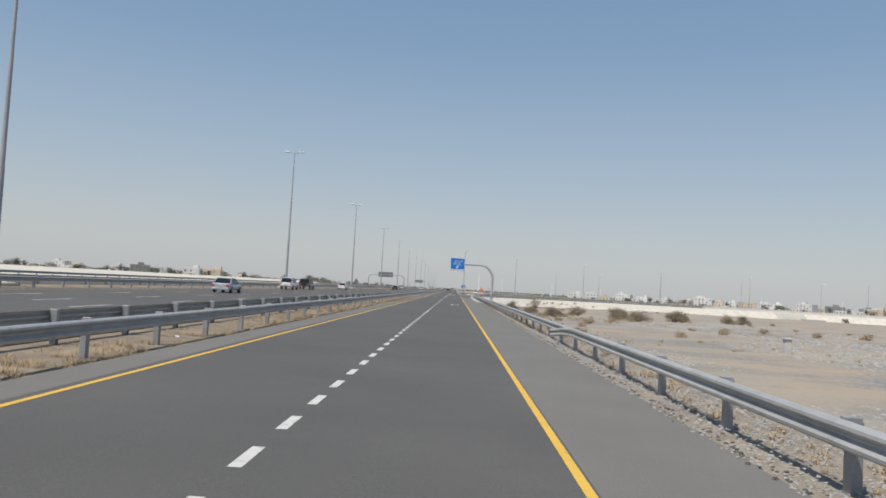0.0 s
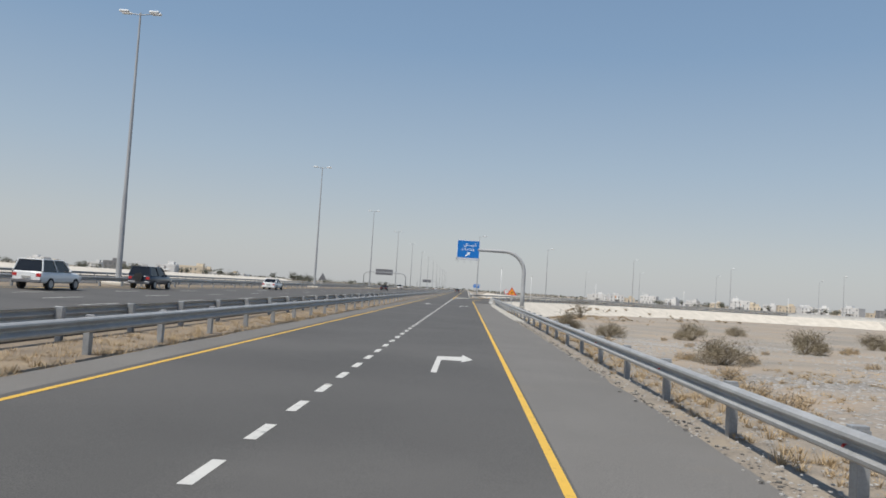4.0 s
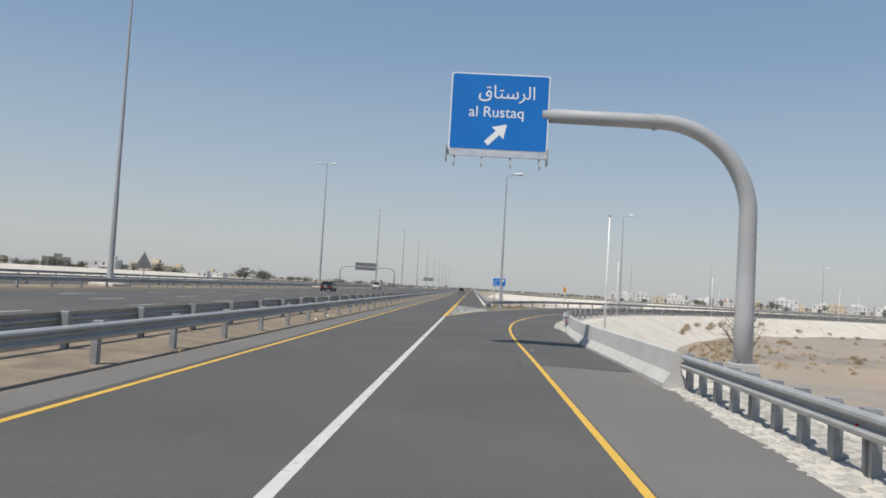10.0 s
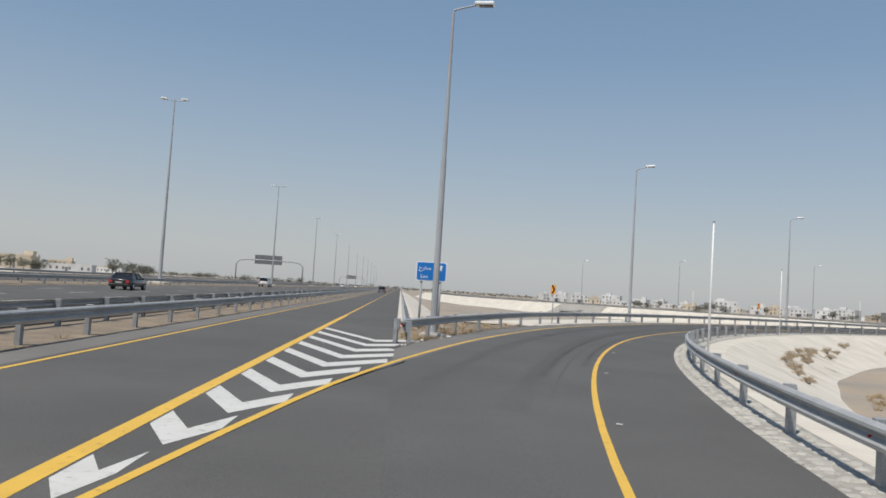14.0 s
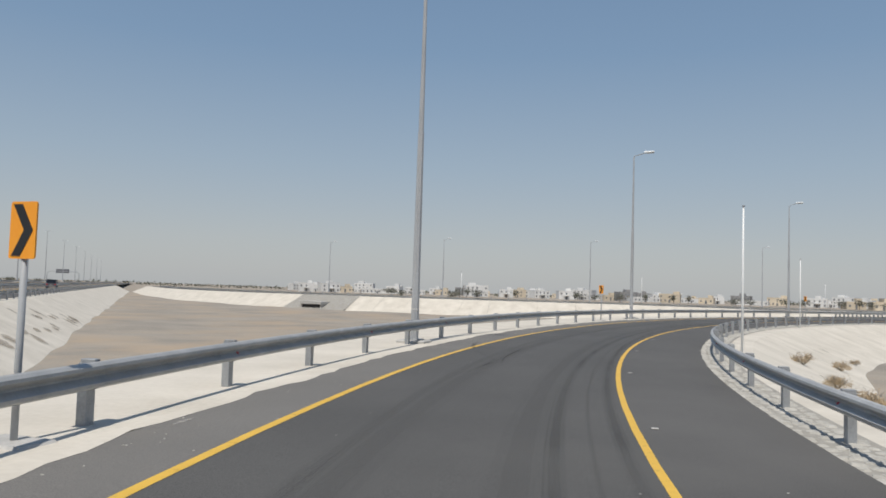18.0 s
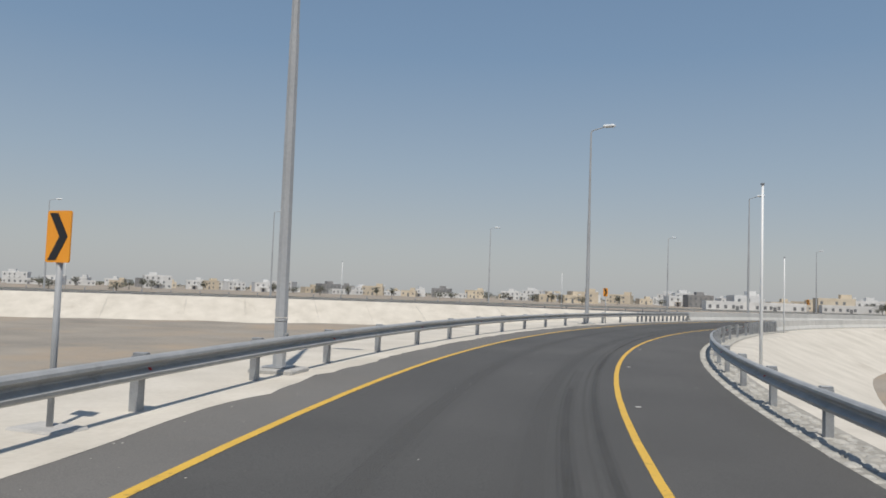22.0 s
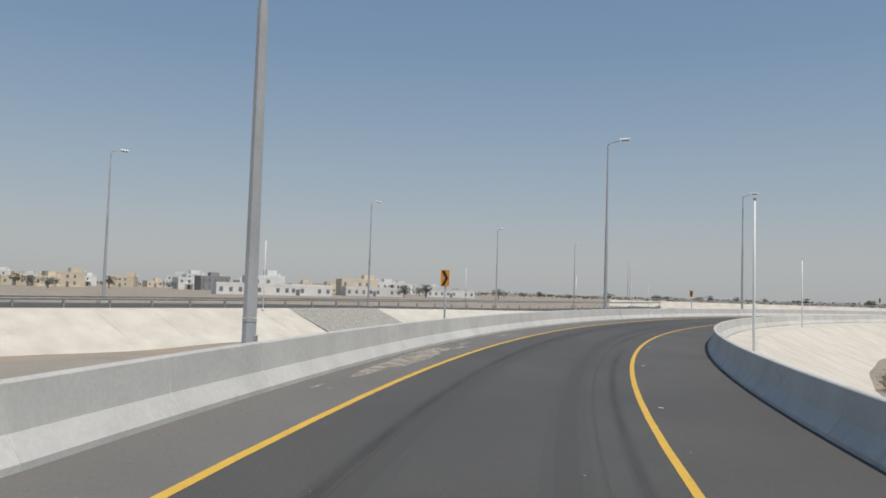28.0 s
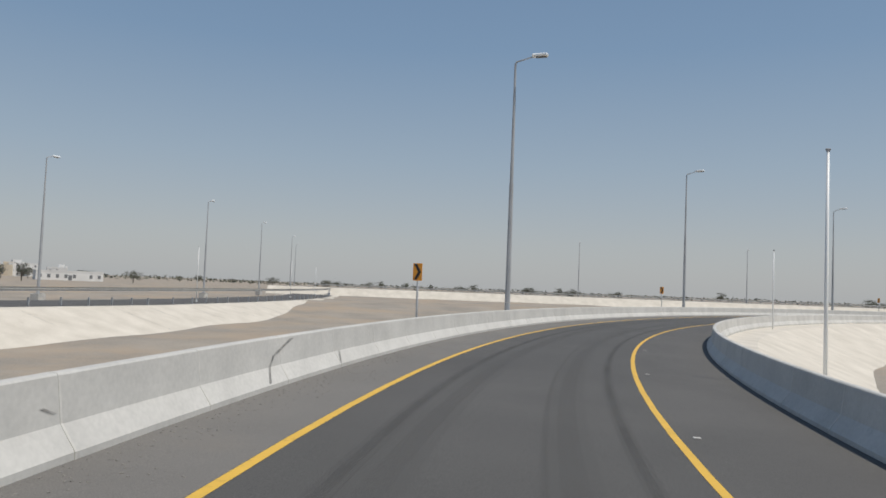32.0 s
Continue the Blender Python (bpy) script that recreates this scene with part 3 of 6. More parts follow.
def gore_left(s):
    return float(np.interp(s, [214.6, 217, 220, 223, 227, 232, 243, 255, 270, 380, 400], [-2.26, -2.24, -2.3, -2.43, -2.58, -2.66, -2.69, -2.58, -2.5, -2.48, -2.42]))


def line_right(s):
    return float(np.interp(s, [200, 235, 395, 412], [2.46, 2.41, 2.41, 2.40]))


marking("line_right", ramp, steps(-60, 620, 2.5), lambda s: line_right(s) - 0.06, lambda s: line_right(s) + 0.06, LINE_YELLOW, "solid yellow edge line", )
marking("line_left", straight, ys_far, -6.06, -5.94, LINE_YELLOW, "solid yellow edge line along the rail")
marking("line_ramp_left", ramp, steps(214.6, 620, 2.5), lambda s: gore_left(s) - 0.065, lambda s: gore_left(s) + 0.065, LINE_YELLOW, "solid yellow line on the outside of the bend")
marking("line_gore_straight", straight, steps(214.6, 420, 6) + steps(432, 1500, 40), lambda s: -2.36 if s < 262 else -2.31, lambda s: -2.12 if s < 262 else -2.19, LINE_YELLOW, "solid yellow line past the gore")
marking("line_solid_white", straight, steps(159.8, 214.8, 4), -2.33, -2.17, LINE_WHITE, "solid white lane line before the gore")
dash = mesh_of("dash", [(-0.075, -0.5, LIFT), (0.075, -0.5, LIFT), (0.075, 0.5, LIFT), (-0.075, 0.5, LIFT)], [(0, 1, 2, 3)], LINE_WHITE)
lane_line = thing("lane_dashes", "short white dashes between the lanes", "road marking", None, "", "structure")
y = 7.3 - 14 * 2.088
while y < 159.2:
    shared("dash", dash, lane_line, pose(-2.25, y, crown(-2.25)))
    y += 2.088
long_dash = mesh_of("long_dash", [(-0.08, -2, LIFT), (0.08, -2, LIFT), (0.08, 2, LIFT), (-0.08, 2, LIFT)], [(0, 1, 2, 3)], LINE_WHITE)
for n, x in enumerate((-16.8, -20.4, -24.0)):
    row = thing(f"highway_dashes_{n + 1}", "white lane dashes on the highway", "road marking", None, "", "structure")
    y = -50 + 3.5 * n
    while y < 620:
        shared("dash", long_dash, row, pose(x, y, crown(x) + 0.002))
        y += 12.0
marking("highway_edge_right", straight, ys_far, -12.9, -12.75, LINE_YELLOW, "yellow edge line of the highway")
marking("highway_edge_left", straight, ys_far, -27.6, -27.45, LINE_YELLOW, "yellow edge line of the highway beside the median")

hatch = thing("gore_hatching", "white chevron stripes in the gore", "road marking", None, "", "structure")
for k in range(11):
    yr = 218.1 + 2.46 * k
    xr = float(np.interp(yr, [214, 218, 224, 231, 236, 243.2], [-2.25, -1.95, -0.92, 0.35, 1.65, 3.7])) - 0.08
    pts = [(-2.08, 217.5 + 2.78 * k), (min(xr - 0.05, -2.0 + 0.22 * k), 217.4 + 2.25 * k), (xr, yr)]
    vs = []
    for px_, py_ in pts:
        vs += [(px_, py_ - 0.5, LIFT + crown(px_)), (px_, py_ + 0.5, LIFT + crown(px_))]
    piece("stripe", vs, [(0, 2, 3, 1), (2, 4, 5, 3)], LINE_WHITE, hatch)


def flat_shape(name, outline, mat, label, lift=LIFT, category="road marking"):
    ob = piece(name, [(x, y, lift + crown(x)) for x, y in outline], [tuple(range(len(outline)))], mat, None, label)
    return tagged(ob, "", category)


def turn_arrow(x, y):
    o = [(-0.07, -3.8), (0.07, -3.8), (0.07, -0.65), (0.62, -0.55), (0.62, -1.0), (0.93, 0.0), (0.64, 1.35), (0.62, 0.7), (-0.07, 0.35)]
    return [(x + a, y + b) for a, b in o]


def ahead_arrow(x, y):
    o = [(-0.07, -3.2), (0.07, -3.2), (0.07, 0.0), (0.40, 0.0), (0.0, 2.3), (-0.40, 0.0), (-0.07, 0.0)]
    return [(x + a, y + b) for a, b in o]


flat_shape("turn_arrow", turn_arrow(-0.40, 157.9), LINE_WHITE, "white painted bent arrow")
flat_shape("turn_arrow", turn_arrow(-0.45, 92.2), LINE_WHITE, "white painted bent arrow")
flat_shape("ahead_arrow", ahead_arrow(-4.12, 157.75), LINE_WHITE, "white painted arrow pointing ahead")
flat_shape("repair_patch", [(0.65, 117.6), (0.85, 117.5), (0.9, 121.6), (0.72, 121.9)], TYRE_MARK, "dark sticky skid patch", 0.006, "stain")

tracks = thing("tyre_marks", "dark curved tyre tracks rubbed into the bend", "stain", None, "", "structure")


def wander(s, o):
    return o + 0.16 * math.sin(s * 0.031 + 3 * o) + 0.05 * math.sin(s * 0.11 + o)


for nth, (o, w, a, b, mat) in enumerate(((1.95, 0.22, 236, 420, TYRE_MARK), (1.62, 0.09, 228, 420, SOFT_MARK), (1.3, 0.26, 232, 330, TYRE_MARK), (1.0, 0.6, 226, 610, SOFT_MARK), (1.62, 0.24, 420, 610, TYRE_MARK), (-0.85, 0.6, 226, 610, SOFT_MARK), (-1.12, 0.24, 236, 300, SOFT_MARK), (-1.3, 0.28, 372, 520, TYRE_MARK), (0.55, 0.10, 420, 560, SOFT_MARK))):
    for layer, share in enumerate((1.0, 0.5)):
        v, f = sweep(ramp, steps(a + layer * 3, b - layer * 4, 2), lambda s: [(wander(s, o) - share * w / 2, 0.0045 + 0.0006 * (2 * nth + layer)), (wander(s, o) + share * w / 2, 0.0045 + 0.0006 * (2 * nth + layer))])
        piece("tyre_track", v, f, mat, tracks)
rng = random.Random(5)
def smear(points, widths, lift, mat=None):
    """A smeared rubber mark through (station, offset) points."""
    v = []
    for i, (s, o) in enumerate(points):
        w = widths[min(i, len(widths) - 1)]
        v += [ramp(s + w, o - w * 0.6, lift), ramp(s - w, o + w * 0.6, lift)]
    piece("skid_smear", v, [(2 * i, 2 * i + 1, 2 * i + 3, 2 * i + 2) for i in range(len(points) - 1)], mat or SKID_MARK, tracks)


smear([(286.0, -2.95), (285.5, -2.78), (284.8, -2.75), (284.2, -2.62), (283.4, -2.45), (282.7, -2.25)], [0.01, 0.08, 0.16, 0.13, 0.17, 0.03], 0.0240)
smear([(283.0, -2.62), (282.6, -2.42), (281.9, -2.0), (281.3, -1.75), (280.8, -1.5), (280.35, -1.33)], [0.02, 0.08, 0.12, 0.16, 0.12, 0.02], 0.0244)
smear([(279.75, -1.12), (279.5, -1.0), (279.2, -0.88)], [0.05, 0.13, 0.04], 0.0248)
smear([(278.6, -0.62), (279.3, -0.72), (280.1, -0.82), (280.9, -0.88), (282.1, -0.9), (283.3, -0.88), (284.6, -1.05)], [0.015, 0.035, 0.045, 0.035, 0.045, 0.05, 0.01], 0.0252)
smear([(282.9, -1.22), (283.1, -1.05), (283.3, -0.86)], [0.02, 0.06, 0.02], 0.0256)
smear([(277.2, -1.0), (278.0, -0.95), (278.9, -0.9)], [0.01, 0.06, 0.02], 0.0240)
smear([(282.0, -3.0), (281.5, -2.5), (281.2, -2.05)], [0.01, 0.03, 0.05], 0.0260)
smear([(299.4, -3.3), (299.7, -3.05), (300.0, -2.8)], [0.02, 0.06, 0.02], 0.0240)
rng = random.Random(5)
for k in range(40):
    s0 = rng.choice([rng.uniform(398, 426), rng.uniform(408, 424), rng.uniform(292, 300), rng.uniform(265, 390)])
    o0, n_ = -3.65 + abs(rng.gauss(0, 0.3)), rng.uniform(0.25, 1.1)
    w_ = rng.uniform(0.015, 0.06)
    v, f = sweep(ramp, steps(s0, s0 + n_, 0.15), lambda s: [(o0 - w_ * math.sin(3.14 * (s - s0) / n_) + 0.05 * noise.noise((s * 3, 1, k)), 0.0075), (o0 + w_ * math.sin(3.14 * (s - s0) / n_) + 0.06 * noise.noise((s * 3, 4, k)), 0.0075)])
    piece("dust_streak", v, f, DUST_MARK, tracks)

for s0, o0, n_, w_ in ((404.6, -3.36, 9.2, 0.30), (409.6, -3.64, 4.0, 0.20), (413.2, -3.15, 1.9, 0.10), (421.2, -3.4, 2.4, 0.14)):
    v, f = sweep(ramp, steps(s0, s0 + n_, 0.2), lambda s: [(o0 - w_ * math.sin(3.1 * (s - s0) / n_ + 0.04) ** 0.6 * (1 + 0.7 * noise.noise((s * 1.3, 2, o0))), 0.0072), (o0 + w_ * math.sin(3.1 * (s - s0) / n_ + 0.04) ** 0.6 * (1 + 0.9 * noise.noise((s * 1.1, 6, o0))), 0.0072)])
    piece("silt_streak", v, f, SILT_MARK, tracks)
for s0, o0, n_, w_ in ((413.6, -3.12, 1.3, 0.07), (415.2, -3.45, 1.6, 0.09), (422.4, -3.0, 1.5, 0.08), (414.4, -3.0, 0.7, 0.05)):
    v, f = sweep(ramp, steps(s0, s0 + n_, 0.12), lambda s: [(o0 - w_ * math.sin(3.1 * (s - s0) / n_ + 0.03) * (1 + 0.7 * noise.noise((s * 4, 2, o0))), 0.0082), (o0 + w_ * math.sin(3.1 * (s - s0) / n_ + 0.03) * (1 + 0.9 * noise.noise((s * 4, 6, o0))), 0.0082)])
    piece("dust_streak", v, f, DUST_MARK, tracks)

# Brown run-off stains and casting seams on the pale slopes.
stains = thing("slope_stains", "brown run-off stains and grey casting seams on the pale slopes", "stain", None, "", "structure")
rng = random.Random(6)


def on_highway_slope(y, d):
    z = float(np.interp(d, [0.9, 2.0, 8.6], [-0.03, -0.08, -3.1]))
    return Vector((d, y, z + 0.008))


def on_inner_slope(s, o):
    return ramp(s, o, float(np.interp(o, [5.0, 7.2, 14.2], [-0.03, -0.10, -3.15 + bank(s) * 7])) + 0.008)


def blotch(surface, s0, d0, length, width, slant, mat, name):
    n_ = 7
    v = []
    for i in range(n_ + 1):
        u = i / n_
        h = width * (0.25 + math.sin(3.0 * u + 0.1)) * rng.uniform(0.7, 1.1)
        c = s0 + slant * length * u
        v += [surface(c - h, d0 + length * u), surface(c + h, d0 + length * u)]
    piece(name, v, [(2 * i, 2 * i + 1, 2 * i + 3, 2 * i + 2) for i in range(n_)], mat, stains)


for k in range(34):
    blotch(on_highway_slope, rng.uniform(264, 345), rng.uniform(2.4, 6.4), rng.uniform(0.5, 1.6), rng.uniform(0.3, 1.1), rng.uniform(-1.2, -0.5), RUNOFF, "runoff_stain")
for k in range(26):
    blotch(on_inner_slope, rng.uniform(225, 330), rng.uniform(7.8, 12.0), rng.uniform(0.5, 1.8), rng.uniform(0.12, 0.35), rng.uniform(-0.4, 0.4), RUNOFF, "runoff_stain")
for s0 in steps(262, 620, 6.5):
    blotch(on_inner_slope, s0 + rng.uniform(-0.8, 0.8), 7.3, 6.6, rng.uniform(0.03, 0.10), 0.02, SEAM, "casting_seam")
for y0 in steps(262, 400, 6.5):
    blotch(on_highway_slope, y0, 2.1, 6.3, rng.uniform(0.04, 0.09), 0.0, SEAM, "casting_seam")


def on_second_slope(u, d):
    return outer(u, 6.0 - d, outer_top(u) - 0.04 + (-2.96 - outer_top(u)) * d / 6.6 + 0.012)


for u0 in steps(60, 560, 9.0):
    blotch(on_second_slope, u0 + rng.uniform(-3, 3), 0.1, rng.uniform(3.5, 6.4), rng.uniform(0.05, 0.22), rng.uniform(-0.05, 0.05), SEAM, "casting_seam")

# Raised studs beside the lines.
stud_bm = bmesh.new()
add_box(stud_bm, -0.055, -0.045, 0, 0.055, 0.045, 0.016, 0.006)
stud_mesh = bpy.data.meshes.new("stud")
stud_bm.to_mesh(stud_bm and stud_mesh)
stud_bm.free()
stud_mesh.materials.append(CONCRETE_DULL)
studs = thing("road_studs", "small square reflective road studs", "road stud", None, "", "structure")
for s in steps(190, 600, 9):
    shared("stud", stud_mesh, studs, ramp_pose(s, 2.72, 0.003))
for k in range(18):
    shared("stud", stud_mesh, studs, pose(-2.25, -11 + 12 * k, crown(-2.25) + 0.003))

# ---------------------------------------------------------------- guard rails and barriers
BEAM = [(0.0, 0.435), (-0.055, 0.442), (-0.10, 0.475), (-0.105, 0.515), (-0.06, 0.55), (-0.012, 0.585), (-0.012, 0.615), (-0.06, 0.65), (-0.105, 0.685), (-0.10, 0.725), (-0.055, 0.757), (0.0, 0.765)]


def post_mesh():
    bm = bmesh.new()
    add_box(bm, 0.07, -0.09, -0.5, 0.10, 0.09, 0.80)
    add_box(bm, 0.10, -0.09, -0.5, 0.20, -0.07, 0.80)
    add_box(bm, 0.10, 0.07, -0.5, 0.20, 0.09, 0.80)
    me = bpy.data.meshes.new("post")
    bm.to_mesh(me)
    bm.free()
    me.materials.append(STEEL_POST)
    return me


def block_mesh():
    bm = bmesh.new()
    add_box(bm, 0.0, -0.06, 0.47, 0.20, 0.06, 0.845, 0.006)
    me = bpy.data.meshes.new("block")
    bm.to_mesh(me)
    bm.free()
    me.materials.append(STEEL_POST)
    return me


POST, BLOCK = post_mesh(), block_mesh()
REFLECTOR = mesh_of("reflector", [(-0.06, -0.05, 0.575), (-0.06, 0.05, 0.575), (-0.06, 0.0, 0.64), (0.0, -0.05, 0.575), (0.0, 0.05, 0.575), (0.0, 0.0, 0.64)], [(0, 1, 2), (5, 4, 3), (0, 3, 4, 1), (1, 4, 5, 2), (2, 5, 3, 0)], REFLECT_RED)


def guard_rail(name, where, frame_at, a, b, side, label, spacing=4.0, tight=(), blocks=True, joined_after=None, reflect=False, group="guard rails"):
    """A W-beam rail: side +1 has its posts to the right of the beam. tight: stretches with posts close together."""
    rail = thing(name, label, "guard rail", None, group)
    prof = [(side * o, z) for o, z in BEAM]
    back = [(o + side * 0.006, z) for o, z in reversed(prof)]
    stations = steps(a, b, spacing)
    far = []
    for i in range(len(stations) - 1):
        s0, s1 = stations[i], stations[i + 1]
        if joined_after is not None and s0 >= joined_after:
            far.append((s0, s1))
            continue
        v, f = sweep(where, steps(s0 + 0.002, s1 - 0.002, 2.0), prof + back, True)
        piece("beam", v, f, STEEL, rail, "", False)
    posts = set(stations)
    for t0, t1 in tight:
        posts |= set(steps(t0, t1, 1.0))
    far_v, far_f = [], []
    for s in sorted(posts):
        m = frame_at(s)
        if side < 0:
            m = m @ pose(0, 0, 0, 0, 0, 180)
        if joined_after is not None and s >= joined_after:
            base = len(far_v)
            far_v += [m @ Vector(c) for c in ((0.07, -0.07, -0.4), (0.2, -0.07, -0.4), (0.2, 0.07, -0.4), (0.07, 0.07, -0.4), (0.07, -0.07, 0.78), (0.2, -0.07, 0.78), (0.2, 0.07, 0.78), (0.07, 0.07, 0.78))]
            far_f += [tuple(base + k for k in q) for q in ((0, 1, 5, 4), (1, 2, 6, 5), (2, 3, 7, 6), (3, 0, 4, 7), (4, 5, 6, 7))]
            continue
        p = shared("post", POST, rail, m)
        if blocks:
            shared("spacer_block", BLOCK, p)
        if reflect and s in stations and stations.index(s) % 2 == 0:
            shared("reflector", REFLECTOR, rail, m, "small red triangular reflector")
    if far:
        v, f = sweep(where, [far[0][0]] + [e[1] for e in far], prof + back, True)
        tagged(piece("far_beam", v, f, STEEL, rail), kind="stuff")
        tagged(piece("far_post", far_v, far_f, STEEL_POST, rail), kind="stuff")
    return rail


def at_straight(x):
    return lambda s: pose(x, s, crown(x) - 0.05)


def shift(where, o):
    return lambda s, oo, z=0.0: where(s, o + oo, z)


rail_right = guard_rail("guard_rail", shift(straight, 4.37), at_straight(4.37), 31.9, 181.96, 1, "weathered galvanised W-beam guard rail on steel posts", 4.0, ((173, 181.96),), True, None, True)
rail_hit = guard_rail("guard_rail", shift(straight, 4.35), at_straight(4.35), -24.1, 27.9, 1, "weathered galvanised guard rail with a torn, bent end", 4.0)
rail_left = guard_rail("guard_rail", shift(straight, -7.87), at_straight(-7.87), -20.6, 619.4, -1, "weathered galvanised W-beam guard rail beside the slip lane", 4.0, (), True, 300)
rail_back = guard_rail("guard_rail", shift(straight, -9.85), at_straight(-9.85), -18.6, 621.4, 1, "dark-backed galvanised W-beam guard rail facing the highway", 4.0, (), True, 300)
rail_median = guard_rail("guard_rail", shift(straight, -29.4), at_straight(-29.4), -20, 700, -1, "galvanised guard rail along the median", 4.0, (), False, 340)
rail_median_far = guard_rail("guard_rail", shift(straight, -33.8), at_straight(-33.8), -20, 700, 1, "galvanised guard rail on the far side of the median", 4.0, (), False, 0)
rail_far_side = guard_rail("guard_rail", shift(straight, -53.6), at_straight(-53.6), -20, 700, -1, "galvanised guard rail beyond the opposite carriageway", 4.0, (), False, 0)
rail_ramp_left = guard_rail("guard_rail", shift(ramp, -4.5), lambda s: ramp_pose(s, -4.5, -0.05), 239, 387, -1, "galvanised W-beam guard rail with red reflectors outside the bend", 4.0, ((376, 387),), True, None, True)
rail_ramp_right = guard_rail("guard_rail", shift(ramp, 5.5), lambda s: ramp_pose(s, 5.5, -0.05), 207, 378, 1, "galvanised W-beam guard rail with red reflectors inside the bend", 4.0, ((207, 215), (368, 378)), True, None, True)
rail_onward = guard_rail("guard_rail", shift(straight, 1.25), at_straight(1.25), 239.4, 640, 1, "galvanised guard rail along the lane that runs on", 4.0, (), True, 330)
rail_second = guard_rail("guard_rail", shift(outer, 8.0), lambda s: outer_pose(s, 8.0, outer_top(s) - 0.05), 60, float(_ol[-1]) - 30, -1, "galvanised guard rail on the second ramp", 4.0, (), False, 0)
rail_cross = guard_rail("guard_rail", lambda s, o, z=0.0: cross(s, 0.6 + o, z + 0.85), lambda s: pose(*cross(s, 0.6, 0.8), 0, 0, math.degrees(math.atan2(CROSS_B.y - CROSS_A.y, CROSS_B.x - CROSS_A.x)) - 90), -50, 380, 1, "galvanised guard rail on the raised road", 4.0, (), False, -100)

# Where the rail is broken: one end stops short, the other is torn off and bent towards the road.
BEAM_SHELL = BEAM + [(o + 0.006, z) for o, z in reversed(BEAM)]
v_, f_ = sweep(shift(straight, 4.37), [29.72, 30.4, 31.1, 31.898], BEAM_SHELL, True)
piece("beam_end", v_, f_, STEEL, rail_right, "sawn-off beam end")


def torn(s, o, z=0.0):
    """The free end past the last post: straight at first, then bent to the road, sagging and flattened."""
    k = max(0.0, min(1.0, (s - 29.2) / 1.05))
    turn = 0.55 * k ** 1.4
    flat = 1.0 - 0.65 * k
    drop = 0.05 * smooth01(s, 27.9, 29.2) + 0.12 * k ** 1.5
    rag = 0.03 * k * math.sin(z * 43.0)
    return Vector((4.35 - turn + o * flat, s - 0.12 * k * k + rag, crown(4.35) + z - drop + 0.03 * k * noise.noise((s * 3, z * 6, 1))))


v_, f_ = sweep(torn, steps(27.902, 29.1, 0.4), BEAM_SHELL, True)
piece("beam", v_, f_, STEEL, rail_hit)
v_, f_ = sweep(torn, steps(29.102, 30.25, 0.115), BEAM_SHELL, True)
piece("torn_end", v_, f_, STEEL, rail_hit, "torn beam end bent towards the road")
flap = [(4.02, 30.32, 0.02), (4.30, 30.42, 0.16), (4.38, 30.72, 0.13), (4.16, 30.78, 0.05), (4.04, 30.62, 0.0), (4.20, 30.55, 0.12)]
piece("torn_flap", flap + [(x, y, z - 0.012) for x, y, z in flap], [(0, 1, 5), (1, 2, 5), (2, 3, 5), (3, 4, 5), (4, 0, 5), (11, 7, 6), (11, 8, 7), (11, 9, 8), (11, 10, 9), (11, 6, 10), (0, 6, 7, 1), (1, 7, 8, 2), (2, 8, 9, 3), (3, 9, 10, 4), (4, 10, 6, 0)], STEEL_POST, rail_hit, "torn steel flap lying on the verge")

JERSEY = [(0.0, -0.3), (0.0, 0.075), (0.17, 0.33), (0.225, 0.80), (0.245, 0.82), (0.355, 0.82), (0.375, 0.80), (0.43, 0.33), (0.60, 0.075), (0.60, -0.3)]


JOINT = mottled("pale_mortar", (0.46, 0.445, 0.41), (0.62, 0.60, 0.56), 4.0, 40.0, 0.9, 0, 0.1)


def barrier(label, where, a, b, side, length=3.0, gap=0.025):
    """A concrete safety barrier cast in lengths; its foot nearest to the road is at offset 0."""
    wall = thing("concrete_barrier", label, "barrier", None, "concrete barriers")
    rng = random.Random(int(a * 7 + side))
    ss = steps(a, b, length)
    for s0, s1 in zip(ss[:-1], ss[1:]):
        dz, do = rng.uniform(-0.006, 0.006), rng.uniform(-0.008, 0.008)
        prof = [(side * o + 0.3 * do, z + 0.3 * dz) for o, z in JERSEY]
        v, f = sweep(where, steps(s0 + gap / 2, s1 - gap / 2, 1.5), prof, True)
        piece("barrier_length", v, f, CONCRETE, wall)
        if gap < 0.02 and s0 > a:
            w = rng.uniform(0.012, 0.02)
            prof = [(side * (0.3 + (o - 0.3) * 1.02), z + 0.004) for o, z in JERSEY]
            v, f = sweep(where, [s0 - w, s0 + w], prof, True)
            piece("mortar_joint", v, f, JOINT, wall)
    return wall


wall_outer = barrier("pale grey concrete safety barrier outside the bend", lambda s, o, z=0.0: ramp(s, -4.0 - float(np.interp(s, [386, 396], [0.35, 0])) + o, z), 387, 612, -1, 3.0, 0.004)
wall_inner = barrier("grey concrete safety barrier inside the bend, its road face in shade", lambda s, o, z=0.0: ramp(s, 5.0 + float(np.interp(s, [378, 390], [0.20, 0])) + o, z), 378, 612, 1, 3.0, 0.004)
wall_short = barrier("pale short concrete barrier beside the sign gantry", lambda s, o, z=0.0: ramp(s, float(np.interp(s, [182, 195, 207], [5.05, 5.0, 5.4])) + o, z), 182, 207, 1, 4.5)

# Dark scrapes and a grey repair on the outer barrier, 3 mm proud of it.
def face(s, z, lift=0.006):
    o = -4.0 - float(np.interp(z, [0.075, 0.33, 0.80], [0.0, 0.17, 0.225]))
    return ramp(s, o + lift, z)


